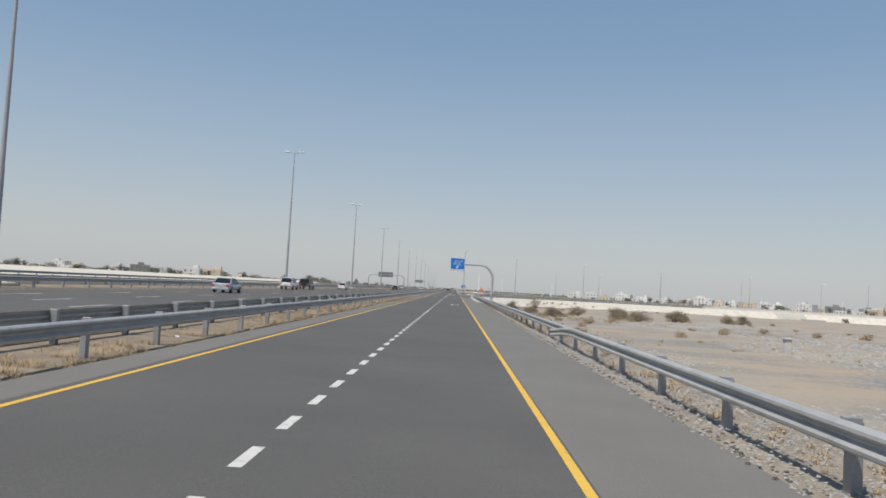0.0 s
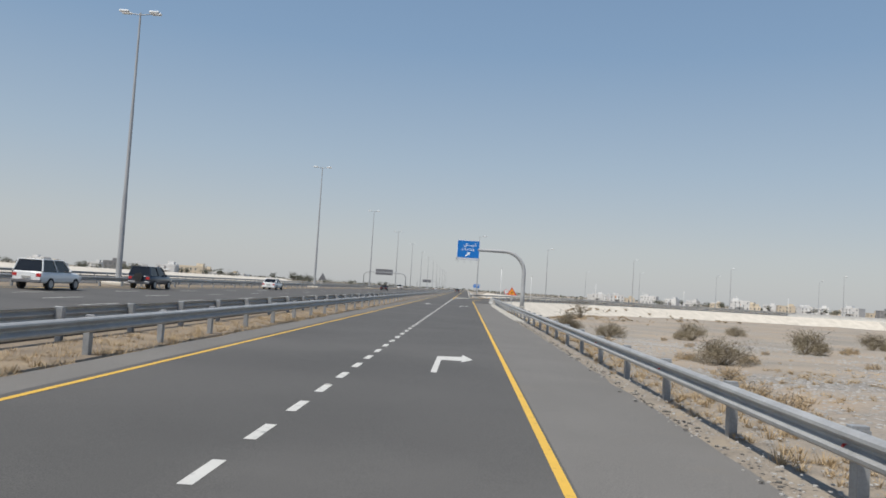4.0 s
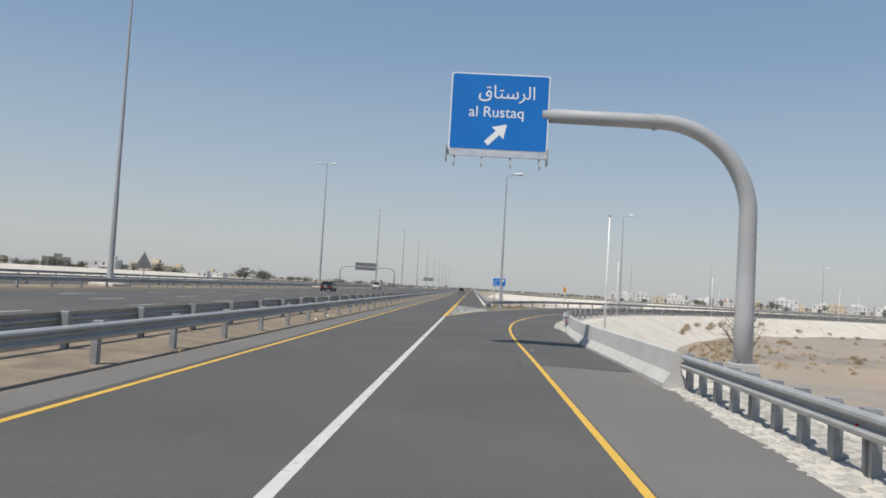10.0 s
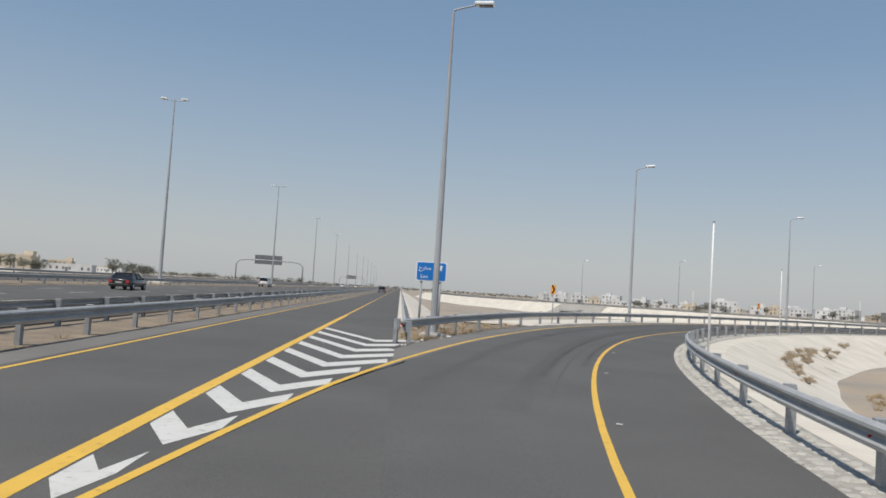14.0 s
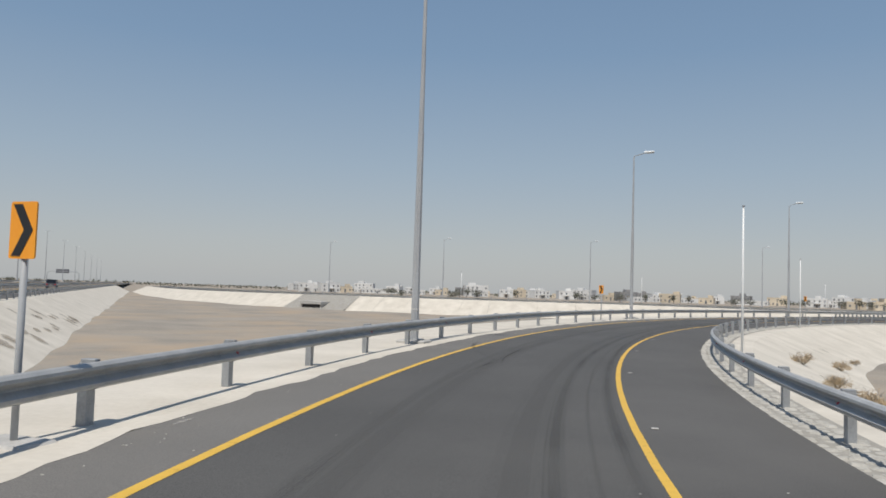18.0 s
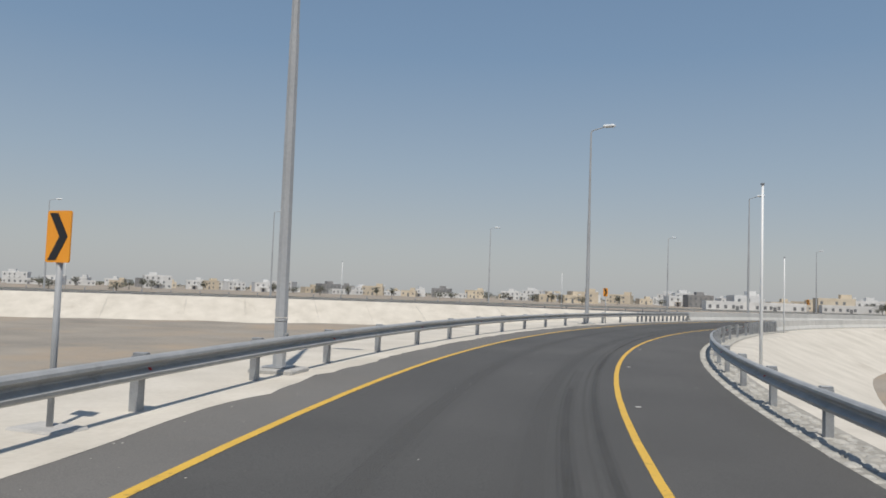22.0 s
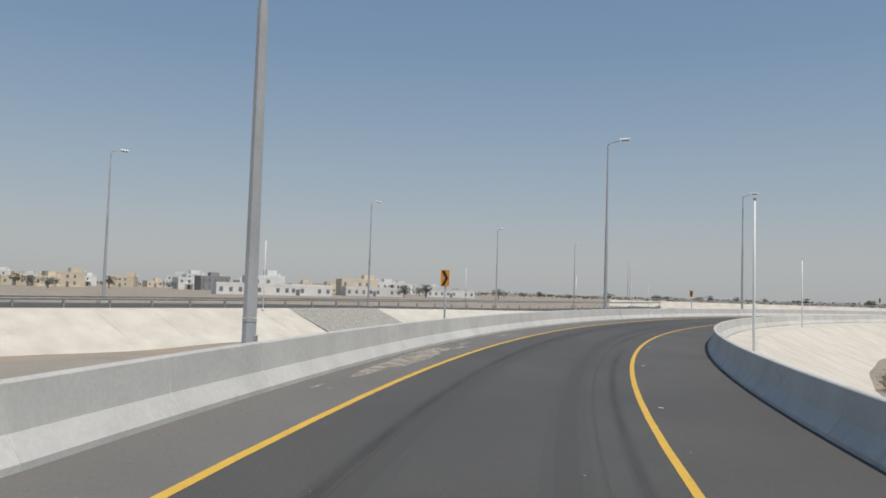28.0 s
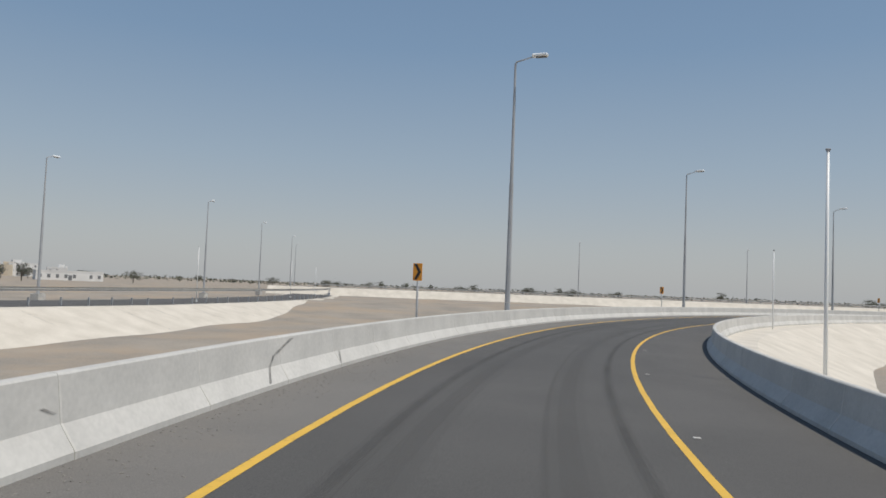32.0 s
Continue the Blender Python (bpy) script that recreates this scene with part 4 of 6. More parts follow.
scr = thing("barrier_scrapes", "black tyre scrapes on the concrete barrier", "stain", None, "", "structure")
SCRAPE = faint("black_rubber_scrape", (0.03, 0.03, 0.031), 0.5, 5.0)
REPAIR = mottled("grey_mortar", (0.25, 0.25, 0.245), (0.36, 0.36, 0.35), 2.0, 20.0, 0.9, 0, 0.1)
for s0, s1, z0, z1, w in ((459.6, 458.7, 0.76, 0.50, 0.10), (458.7, 458.2, 0.5, 0.1, 0.05), (462.3, 462.0, 0.33, 0.10, 0.06), (452.7, 452.9, 0.52, 0.44, 0.04), (427.6, 427.9, 0.5, 0.42, 0.05)):
    n_ = 5
    v = []
    for i in range(n_ + 1):
        u = i / n_
        v += [face(s0 + (s1 - s0) * u - w, z0 + (z1 - z0) * u), face(s0 + (s1 - s0) * u + w, z0 + (z1 - z0) * u)]
    piece("scrape", v, [(2 * i, 2 * i + 1, 2 * i + 3, 2 * i + 2) for i in range(n_)], SCRAPE, scr)
for s0 in (451.4,):
    v = []
    for i in range(6):
        z = 0.79 - 0.14 * i
        v += [face(s0 - 0.10, max(z, 0.09)), face(s0 + 0.10, max(z, 0.09))]
    piece("mortar_joint", v, [(2 * i, 2 * i + 1, 2 * i + 3, 2 * i + 2) for i in range(5)], REPAIR, scr)

# ---------------------------------------------------------------- signs


def text_mesh(name, body, size, mat, depth=0.006, shear=0.0):
    cu = bpy.data.curves.new(name, "FONT")
    cu.body, cu.size, cu.extrude, cu.align_x = body, size, depth / 2, "CENTER"
    tmp = new("lettering_tmp", cu)
    bpy.context.view_layer.update()
    me = bpy.data.meshes.new_from_object(tmp.evaluated_get(bpy.context.evaluated_depsgraph_get()))
    bpy.data.objects.remove(tmp)
    bpy.data.curves.remove(cu)
    me.name = name
    me.materials.clear()
    me.materials.append(mat)
    return me


def lettering(name, body, size, mat, parent, x, z, y=-0.03, bold=0.0):
    me = text_mesh(name, body, size, mat)
    return shared(name, me, parent, pose(x, y, z, 90, 0, 0))


def plate(name, outline, mat, parent, y0, y1, label=""):
    """A flat sign plate in the x-z plane between y0 and y1."""
    n = len(outline)
    v = [(x, y0, z) for x, z in outline] + [(x, y1, z) for x, z in outline]
    f = [tuple(range(n)), tuple(reversed(range(n, 2 * n)))] + [(i, i + n, (i + 1) % n + n, (i + 1) % n) for i in range(n)]
    return piece(name, v, f, mat, parent, label)


def rounded(w, h, r=0.06, x=0.0, z=0.0, n=4):
    pts = []
    for cx, cz, a in ((w / 2 - r, h / 2 - r, 0), (-w / 2 + r, h / 2 - r, 90), (-w / 2 + r, -h / 2 + r, 180), (w / 2 - r, -h / 2 + r, 270)):
        for i in range(n + 1):
            t = radians(a + 90 * i / n)
            pts.append((x + cx + r * math.cos(t), z + cz + r * math.sin(t)))
    return pts


def ring(r, n=28, x=0.0, z=0.0):
    return [(x + r * math.cos(2 * math.pi * i / n), z + r * math.sin(2 * math.pi * i / n)) for i in range(n)]


def arrow_up_right(cx, cz, s):
    o = [(-0.5, -0.32), (-0.32, -0.5), (0.18, 0.0), (0.36, -0.18), (0.5, 0.5), (-0.18, 0.36), (0.0, 0.18)]
    return [(cx + s * a, cz + s * b) for a, b in o]


def blue_face(parent, w, h, y):
    plate("panel", rounded(w, h), BLUE, parent, y, y + 0.05, "blue enamelled sign panel")
    plate("border", rounded(w + 0.09, h + 0.09, 0.08), SIGN_WHITE, parent, y + 0.012, y + 0.045, "thin white border")


# The gantry: a round post that bends over into an arm.
gantry = thing("overhead_sign", "blue overhead direction sign on a bent grey steel gantry post", "road sign", pose(0, 191.3, -0.05))
R_ = 3.2
arc = [(9.0 - R_ + R_ * math.cos(radians(a)), 0.15, 5.08 + R_ * math.sin(radians(a))) for a in range(0, 91, 6)]
pts = [(9.0, 0.15, -0.6), (9.0, 0.15, 1.5), (9.0, 0.15, 3.6)] + arc + [(4.3, 0.15, 8.29), (1.6, 0.15, 8.31)]
rad = [0.33, 0.32, 0.31] + [0.30 - 0.002 * i for i in range(len(arc))] + [0.262, 0.25]
v, f = tube(pts, rad, 18)
piece("post", v, f, POLE_STEEL, gantry, "bent round grey steel post", True)
v, f = tube([(5.65, 0.15, 8.28), (5.55, 0.15, 8.28)], 0.31, 18)
piece("flange", v, f, POLE_STEEL, gantry)
v, f = tube([(1.6, 0.15, 8.31), (-1.5, 0.15, 8.33)], 0.14, 12)
piece("arm", v, f, POLE_STEEL, gantry)
part("base_plate", (lambda b: (add_box(b, 8.55, -0.3, -0.35, 9.45, 0.6, -0.06, 0.02), b)[1])(bmesh.new()), CONCRETE_DULL, gantry)
for gx_ in (-0.25, 0.25):
    for gy_ in (-0.1, 0.4):
        part("bolt", (lambda b: (add_box(b, 9.0 + gx_ * 1.3 - 0.03, gy_ - 0.03, -0.06, 9.0 + gx_ * 1.3 + 0.03, gy_ + 0.03, 0.06), b)[1])(bmesh.new()), STEEL_POST, gantry)
panel_g = thing("panel_frame", "", "", None)
panel_g.parent = gantry
panel_g.matrix_local = pose(0.07, -0.05, 8.30)
blue_face(panel_g, 3.42, 2.68, 0.0)
lettering("english_name", "al Rustaq", 0.54, SIGN_WHITE, panel_g, -0.1, -0.18, -0.005)
lettering("arabic_name", "\ufed5\ufe8e\ufe98\ufeb3\ufeae\ufedf\ufe8d", 0.66, SIGN_WHITE, panel_g, 0.25, 0.5, -0.005)
plate("arrow", arrow_up_right(-0.1, -0.82, 0.78), SIGN_WHITE, panel_g, -0.008, 0.0)
# The sloping mesh tray under the panel, on four brackets.
tray = [(-1.80, -0.02, -1.38), (1.76, -0.02, -1.38), (1.70, -0.62, -1.70), (-1.74, -0.62, -1.70)]
piece("tray", tray + [(x, y, z - 0.03) for x, y, z in tray], [(0, 1, 2, 3), (7, 6, 5, 4), (0, 4, 5, 1), (1, 5, 6, 2), (2, 6, 7, 3), (3, 7, 4, 0)], STEEL_POST, panel_g, "sloping perforated maintenance tray")
for bx in (-1.5, -0.55, 0.45, 1.45):
    v = [(bx + e, y, z) for e in (-0.028, 0.028) for y, z in ((0.02, -1.34), (-0.92, -2.00), (-0.92, -2.14), (0.02, -1.50))]
    piece("bracket", v, [(0, 1, 2, 3), (7, 6, 5, 4), (0, 4, 5, 1), (1, 5, 6, 2), (2, 6, 7, 3), (3, 7, 4, 0)], STEEL_POST, panel_g)
for ex in (-1.82, 1.72):
    part("end_plate", (lambda q: (add_box(q, ex, -0.64, -1.86, ex + 0.04, 0.02, -1.34), q)[1])(bmesh.new()), STEEL, panel_g)
for bx in (-1.0, 0.0, 1.0):
    part("rib", (lambda b: (add_box(b, bx - 0.04, 0.055, -1.15, bx + 0.04, 0.14, 1.15), b)[1])(bmesh.new()), STEEL_POST, panel_g)

# Exit sign in the gore, on two tubes.
exit_sign = thing("exit_sign", "blue exit sign with a white arrow on two steel tubes", "road sign", pose(2.42, 250.0, -0.05, 0, 0, -10))
face_e = thing("panel_frame", "", "", None)
face_e.parent = exit_sign
face_e.matrix_local = pose(0, 0, 2.86)
blue_face(face_e, 1.42, 0.86, 0.0)
lettering("english_word", "Exit", 0.25, SIGN_WHITE, face_e, -0.34, -0.34, -0.005)
lettering("arabic_word", "\ufe9d\ufeae\ufea8\ufee3", 0.28, SIGN_WHITE, face_e, -0.32, 0.08, -0.005)
plate("arrow", arrow_up_right(0.33, 0.10, 0.44), SIGN_WHITE, face_e, -0.008, 0.0)
for px_ in (-0.48, 0.46):
    v, f = tube([(px_, 0.11, -0.4), (px_, 0.11, 3.20)], 0.057, 12)
    piece("tube", v, f, POLE_STEEL, exit_sign, "", True)

# Speed limit.
speed = thing("speed_limit_sign", "round white speed limit sign with a red rim", "road sign", pose(5.29, 169.24, -0.10))
plate("rim", ring(0.31), SIGN_RED, speed, 0.0, 0.02)
plate("rim_face", ring(0.245), SIGN_WHITE, speed, -0.006, 0.0)
for ob_ in list(speed.children):
    ob_.location.z = 2.05
lettering("number", "40", 0.31, SIGN_BLACK, speed, 0.0, 1.945, -0.009)
v, f = tube([(0, 0.06, -0.5), (0, 0.06, 2.2)], 0.04, 10)
piece("tube", v, f, POLE_STEEL, speed, "", True)
part("footing", (lambda b: (add_box(b, -0.3, -0.2, -0.6, 0.3, 0.4, 0.0, 0.03), b)[1])(bmesh.new()), CONCRETE_DULL, speed)

# Temporary bend warning.
warn = thing("bend_warning_sign", "orange triangular bend warning sign with a red rim", "road sign", pose(5.21, 156.1, -0.08))
tri = lambda r: [(r * math.sin(radians(a)), r * math.cos(radians(a))) for a in (0, 120, 240)]
plate("rim", tri(0.62), SIGN_RED, warn, 0.0, 0.02)
plate("rim_face", tri(0.45), SIGN_ORANGE, warn, -0.006, 0.0)
plate("bend_arrow", [(-0.07, -0.17), (0.0, -0.17), (0.0, 0.0), (0.07, 0.06), (0.05, -0.01), (0.2, 0.07), (0.08, 0.18), (0.08, 0.12), (-0.04, 0.09), (-0.07, 0.02)], SIGN_BLACK, warn, -0.01, -0.006)
for ob_ in list(warn.children):
    ob_.location.z = 1.98
v, f = tube([(0, 0.05, -0.6), (0, 0.05, 2.2)], 0.04, 10)
piece("tube", v, f, POLE_STEEL, warn, "", True)

# Dark back of a triangular sign on the median.
tri_back = thing("sign_seen_from_behind", "dark grey back of a triangular sign on the median", "road sign", pose(-30.6, 233, 0.25, 0, 0, 180))
plate("plate", [(0.0, 3.3), (-0.85, 1.75), (0.85, 1.75)], SIGN_BACK, tri_back, 0.0, 0.03)
v, f = tube([(0, -0.06, -0.3), (0, -0.06, 2.8)], 0.05, 8)
piece("tube", v, f, POLE_STEEL, tri_back)


def chevron_sign():
    sign = thing("chevron_sign", "yellow and black chevron bend marker on a steel tube", "road sign", None, "chevron markers")
    plate("plate", rounded(0.38, 0.64, 0.03, 0, 2.38), SIGN_ORANGE, sign, 0.0, 0.02, "amber reflective plate")
    plate("chevron", [(-0.15, 2.67), (-0.02, 2.67), (0.15, 2.38), (-0.02, 2.09), (-0.15, 2.09), (0.02, 2.38)], SIGN_BLACK, sign, -0.006, 0.0, "black chevron")
    v, f = tube([(0, 0.05, -0.3), (0, 0.05, 2.6)], 0.04, 10)
    piece("tube", v, f, POLE_STEEL, sign, "", True)
    part("footing", (lambda b: (add_box(b, -0.4, -0.25, -0.35, 0.4, 0.3, 0.06, 0.03), b)[1])(bmesh.new()), CONCRETE_DULL, sign)
    return sign


first = chevron_sign()
for i, (s, o) in enumerate(((265.8, -4.72), (317.4, -4.85), (367.9, -4.78), (418.5, -4.95), (473, -5.4), (519.3, -4.95), (572, -4.95))):
    m = ramp_pose(s, o, -0.07, -12)
    if i == 0:
        first.matrix_world = m
    else:
        copy_thing(first, m)

# ---------------------------------------------------------------- lamps and masts


def ramp_lamp():
    lamp = thing("street_lamp", "tall tapered grey street lamp with one arm on a concrete footing", "street lamp", None, "ramp lamps")
    v, f = tube([(0, 0, -0.3), (0, 0, 0.45), (0, 0, 1.15)], [0.155, 0.15, 0.145], 8)
    piece("base_column", v, f, POLE_STEEL, lamp)
    v, f = tube([(0, 0, 1.16), (0, 0, 1.22)], 0.152, 8)
    piece("collar", v, f, POLE_STEEL, lamp)
    v, f = tube([(0, 0, 1.24), (0, 0, 7.5)], [0.145, 0.112], 8)
    piece("lower_pole", v, f, POLE_STEEL, lamp)
    v, f = tube([(0, 0, 7.4), (0, 0, 13.9)], [0.098, 0.055], 8)
    piece("upper_pole", v, f, POLE_STEEL, lamp)
    v, f = tube([(0, 0, 13.8), (0.04, 0, 13.98), (0.2, 0, 14.03), (1.0, 0, 14.22)], [0.05, 0.045, 0.04, 0.035], 8)
    piece("arm", v, f, POLE_STEEL, lamp)
    bm = bmesh.new()
    add_box(bm, 0.9, -0.17, 14.18, 1.75, 0.17, 14.35, 0.05)
    head = part("lamp_head", bm, SIGN_WHITE, lamp, "pale luminaire housing")
    bm = bmesh.new()
    add_box(bm, 1.1, -0.13, 14.15, 1.68, 0.13, 14.185, 0.01)
    part("glass", bm, GLASS_DARK, head)
    bm = bmesh.new()
    add_box(bm, -0.5, -0.5, -0.7, 0.5, 0.5, 0.16, 0.03)
    part("footing", bm, CONCRETE_DULL, lamp)
    bm = bmesh.new()
    add_box(bm, 0.10, -0.06, 0.5, 0.165, 0.06, 0.9, 0.01)
    part("access_door", bm, STEEL_POST, lamp)
    bm = bmesh.new()
    add_box(bm, -0.28, -0.28, 0.16, 0.28, 0.28, 0.195, 0.01)
    part("base_flange", bm, STEEL_POST, lamp)
    return lamp


lamp0 = ramp_lamp()
lamp0.matrix_world = pose(2.44, 244.76, -0.05, 0, 0, -12)
for s, o in ((283.9, -4.68), (324.5, -4.77), (363.7, -4.70), (403.6, -5.20), (450.3, -5.06), (485.2, -4.96), (524.4, -4.78), (561, -4.8), (598, -4.8)):
    copy_thing(lamp0, ramp_pose(s, o, -0.1))
for x, y in ((60, 460), (79, 424), (108, 406), (146, 393), (178, 375), (212.7, 360), (254, 348.6), (291, 336), (330, 328.8), (372, 322), (415, 320)):
    copy_thing(lamp0, pose(x, y, -0.4 if x > 200 else 0.3, 0, 0, -25))
for u in (20, 65, 110, 155, 200, 245, 290, 335):
    copy_thing(lamp0, pose(*cross(u, -0.8, 0.75), 0, 0, 160))


def highway_lamp():
    lamp = thing("highway_lamp", "very tall slim grey lighting column with twin heads", "street lamp", None, "highway lamps")
    v, f = tube([(0, 0, -0.3), (0, 0, 8.0)], [0.26, 0.20], 16)
    piece("lower_pole", v, f, POLE_STEEL, lamp)
    v, f = tube([(0, 0, 7.9), (0, 0, 16.0)], [0.18, 0.14], 16)
    piece("middle_pole", v, f, POLE_STEEL, lamp)
    v, f = tube([(0, 0, 15.9), (0, 0, 25.0)], [0.125, 0.08], 16)
    piece("upper_pole", v, f, POLE_STEEL, lamp)
    v, f = tube([(-1.3, 0, 24.95), (0, 0, 24.8), (1.3, 0, 24.95)], 0.05, 8)
    piece("crossarm", v, f, POLE_STEEL, lamp)
    for sx in (-1, 1):
        for sy in (-0.28, 0.28):
            bm = bmesh.new()
            add_box(bm, min(sx * 0.95, sx * 1.85), sy - 0.17, 24.93, max(sx * 0.95, sx * 1.85), sy + 0.17, 25.12, 0.05)
            head = part("lamp_head", bm, SIGN_WHITE, lamp)
    bm = bmesh.new()
    add_box(bm, -1.1, -1.6, -0.6, 1.1, 1.6, 0.22, 0.08)
    part("plinth", bm, PITCHING, lamp, "pale concrete plinth")
    return lamp


tall = highway_lamp()
tall.matrix_world = pose(-31.3, 50.0, 0.40)
for k in range(1, 14):
    copy_thing(tall, pose(-31.3, 50.0 + 89.05 * k, 0.40))


def white_mast():
    mast = thing("white_mast", "slender white post with a small sensor head", "mast", None, "white masts")
    v, f = tube([(0, 0, -0.9), (0, 0, 3.0), (0, 0, 6.15)], [0.052, 0.046, 0.035], 10)
    piece("pole", v, f, MAST_WHITE, mast, "", True)
    bm = bmesh.new()
    add_box(bm, -0.035, -0.035, 6.15, 0.035, 0.035, 6.19, 0.008)
    add_box(bm, -0.06, -0.025, 6.19, 0.06, 0.025, 6.24, 0.01)
    part("sensor_head", bm, SIGN_BACK, mast)
    v, f = tube([(0, 0, -0.4), (0, 0, -0.25)], 0.16, 10)
    piece("base_flange", v, f, MAST_WHITE, mast)
    return mast


mast0 = white_mast()
mast0.matrix_world = ramp_pose(202.0, 7.0, -0.30)
for s, o in ((249.8, 6.39), (291.2, 6.58), (334.7, 6.65), (377.7, 6.33), (420.1, 6.52), (466.3, 6.9), (511, 6.37), (555, 6.5), (598, 6.5)):
    copy_thing(mast0, ramp_pose(s, o, -0.30))
for x, y in ((77, 408), (112, 392), (151, 380), (181, 360.2), (226, 349.2), (266.6, 334.6), (310, 322.8), (355, 316.3)):
    copy_thing(mast0, pose(x, y, -0.5 if x > 200 else 0.1))

# Sign gantry far down the highway.
far_gantry = thing("far_sign_gantry", "grey panel on a portal frame far along the highway", "road sign", pose(-41, 470, 0))
v, f = tube([(-13, 0, 0), (-13, 0, 6.5), (-12, 0, 7.6), (-10, 0, 8.0), (6, 0, 8.0), (8, 0, 7.6), (9, 0, 6.5), (9, 0, 0)], 0.22, 10)
piece("portal", v, f, POLE_STEEL, far_gantry, "", True)
plate("panel", rounded(9.0, 3.0, 0.1, -2.5, 8.2), SIGN_BACK, far_gantry, -0.1, 0.05)
copy_thing(far_gantry, pose(-41, 900, 0))
bollard = thing("marker_post", "squat white cable marker post in the gravel", "marker post", pose(20.3, 46.3, float(ground_z(20.3, 46.3))))
part("body", (lambda b: (add_box(b, -0.2, -0.2, -0.3, 0.2, 0.2, 0.85, 0.03), b)[1])(bmesh.new()), CONCRETE, bollard)
part("cap", (lambda b: (add_box(b, -0.27, -0.27, 0.85, 0.27, 0.27, 0.98, 0.03), b)[1])(bmesh.new()), CONCRETE_DULL, bollard)

footing_block = thing("concrete_block", "pale concrete footing block beside the guard rail", "concrete block", pose(5.35, 50.2, -0.32, 0, 0, 8))
part("body", (lambda b: (add_box(b, -0.45, -0.35, 0, 0.45, 0.35, 0.42, 0.03), b)[1])(bmesh.new()), CONCRETE_DULL, footing_block)

footing_far = copy_thing(footing_block, pose(5.25, 134.4, -0.30, 0, 0, -6))

# ---------------------------------------------------------------- culverts in the second ramp's embankment
def culvert(m, w=5.0):
    c = thing("box_culvert", "grey concrete culvert mouth in the pale embankment", "culvert", m)
    bm = bmesh.new()
    add_box(bm, -3.5, -w / 2 - 0.4, 0.0, 0.6, -w / 2, 2.0, 0.02)
    add_box(bm, -3.5, w / 2, 0.0, 0.6, w / 2 + 0.4, 2.0, 0.02)
    part("wing_wall", bm, CONCRETE_DULL, c)
    bm = bmesh.new()
    add_box(bm, -3.5, -w / 2 - 0.5, 1.55, 0.9, w / 2 + 0.5, 2.15, 0.02)
    part("head_wall", bm, CONCRETE_DULL, c)
    # A solid black block stands in for the shade inside the mouth.
    bm = bmesh.new()
    add_box(bm, 0.2, -w / 2, 0.1, 0.5, w / 2, 1.6)
    part("shaded_opening", bm, SIGN_BLACK, c, "black block standing in for the shade inside the culvert")
    return c


def nearest_u(x, y):
    return min(_os, key=lambda u: (catmull(u)[0] - x) ** 2 + (catmull(u)[1] - y) ** 2)


u1, u2 = nearest_u(190, 348), nearest_u(46, 420)
culvert(outer_pose(u2, 0.6, -3.25), 5.0)
culvert(outer_pose(u1 + 1.0, 0.4, -4.0), 4.0)
culvert(ramp_pose(424, 13.6, -4.1, 0), 8.0)
GREY_ENDS = ((u1 - 9.5, u1 + 5.0), (u2 - 8.0, u2 + 9.0))
for a_, b_ in GREY_ENDS:
    setting("grey_slope", sweep(outer, steps(a_, b_, 2), lambda u: [(6.2, outer_top(u) + 0.06), (-0.7, -2.88)]), MORTAR_BED, "mortar bed of the stone pitching round the culvert", "embankment")
setting("grey_slope_inner", sweep(ramp, steps(409, 422, 1), lambda s: [(7.3, -0.08), (14.0, -3.0 + bank(s) * 7)]), CEMENT_WORN, "worn dull cement wash round the culvert inside the loop", "embankment")

# ---------------------------------------------------------------- houses


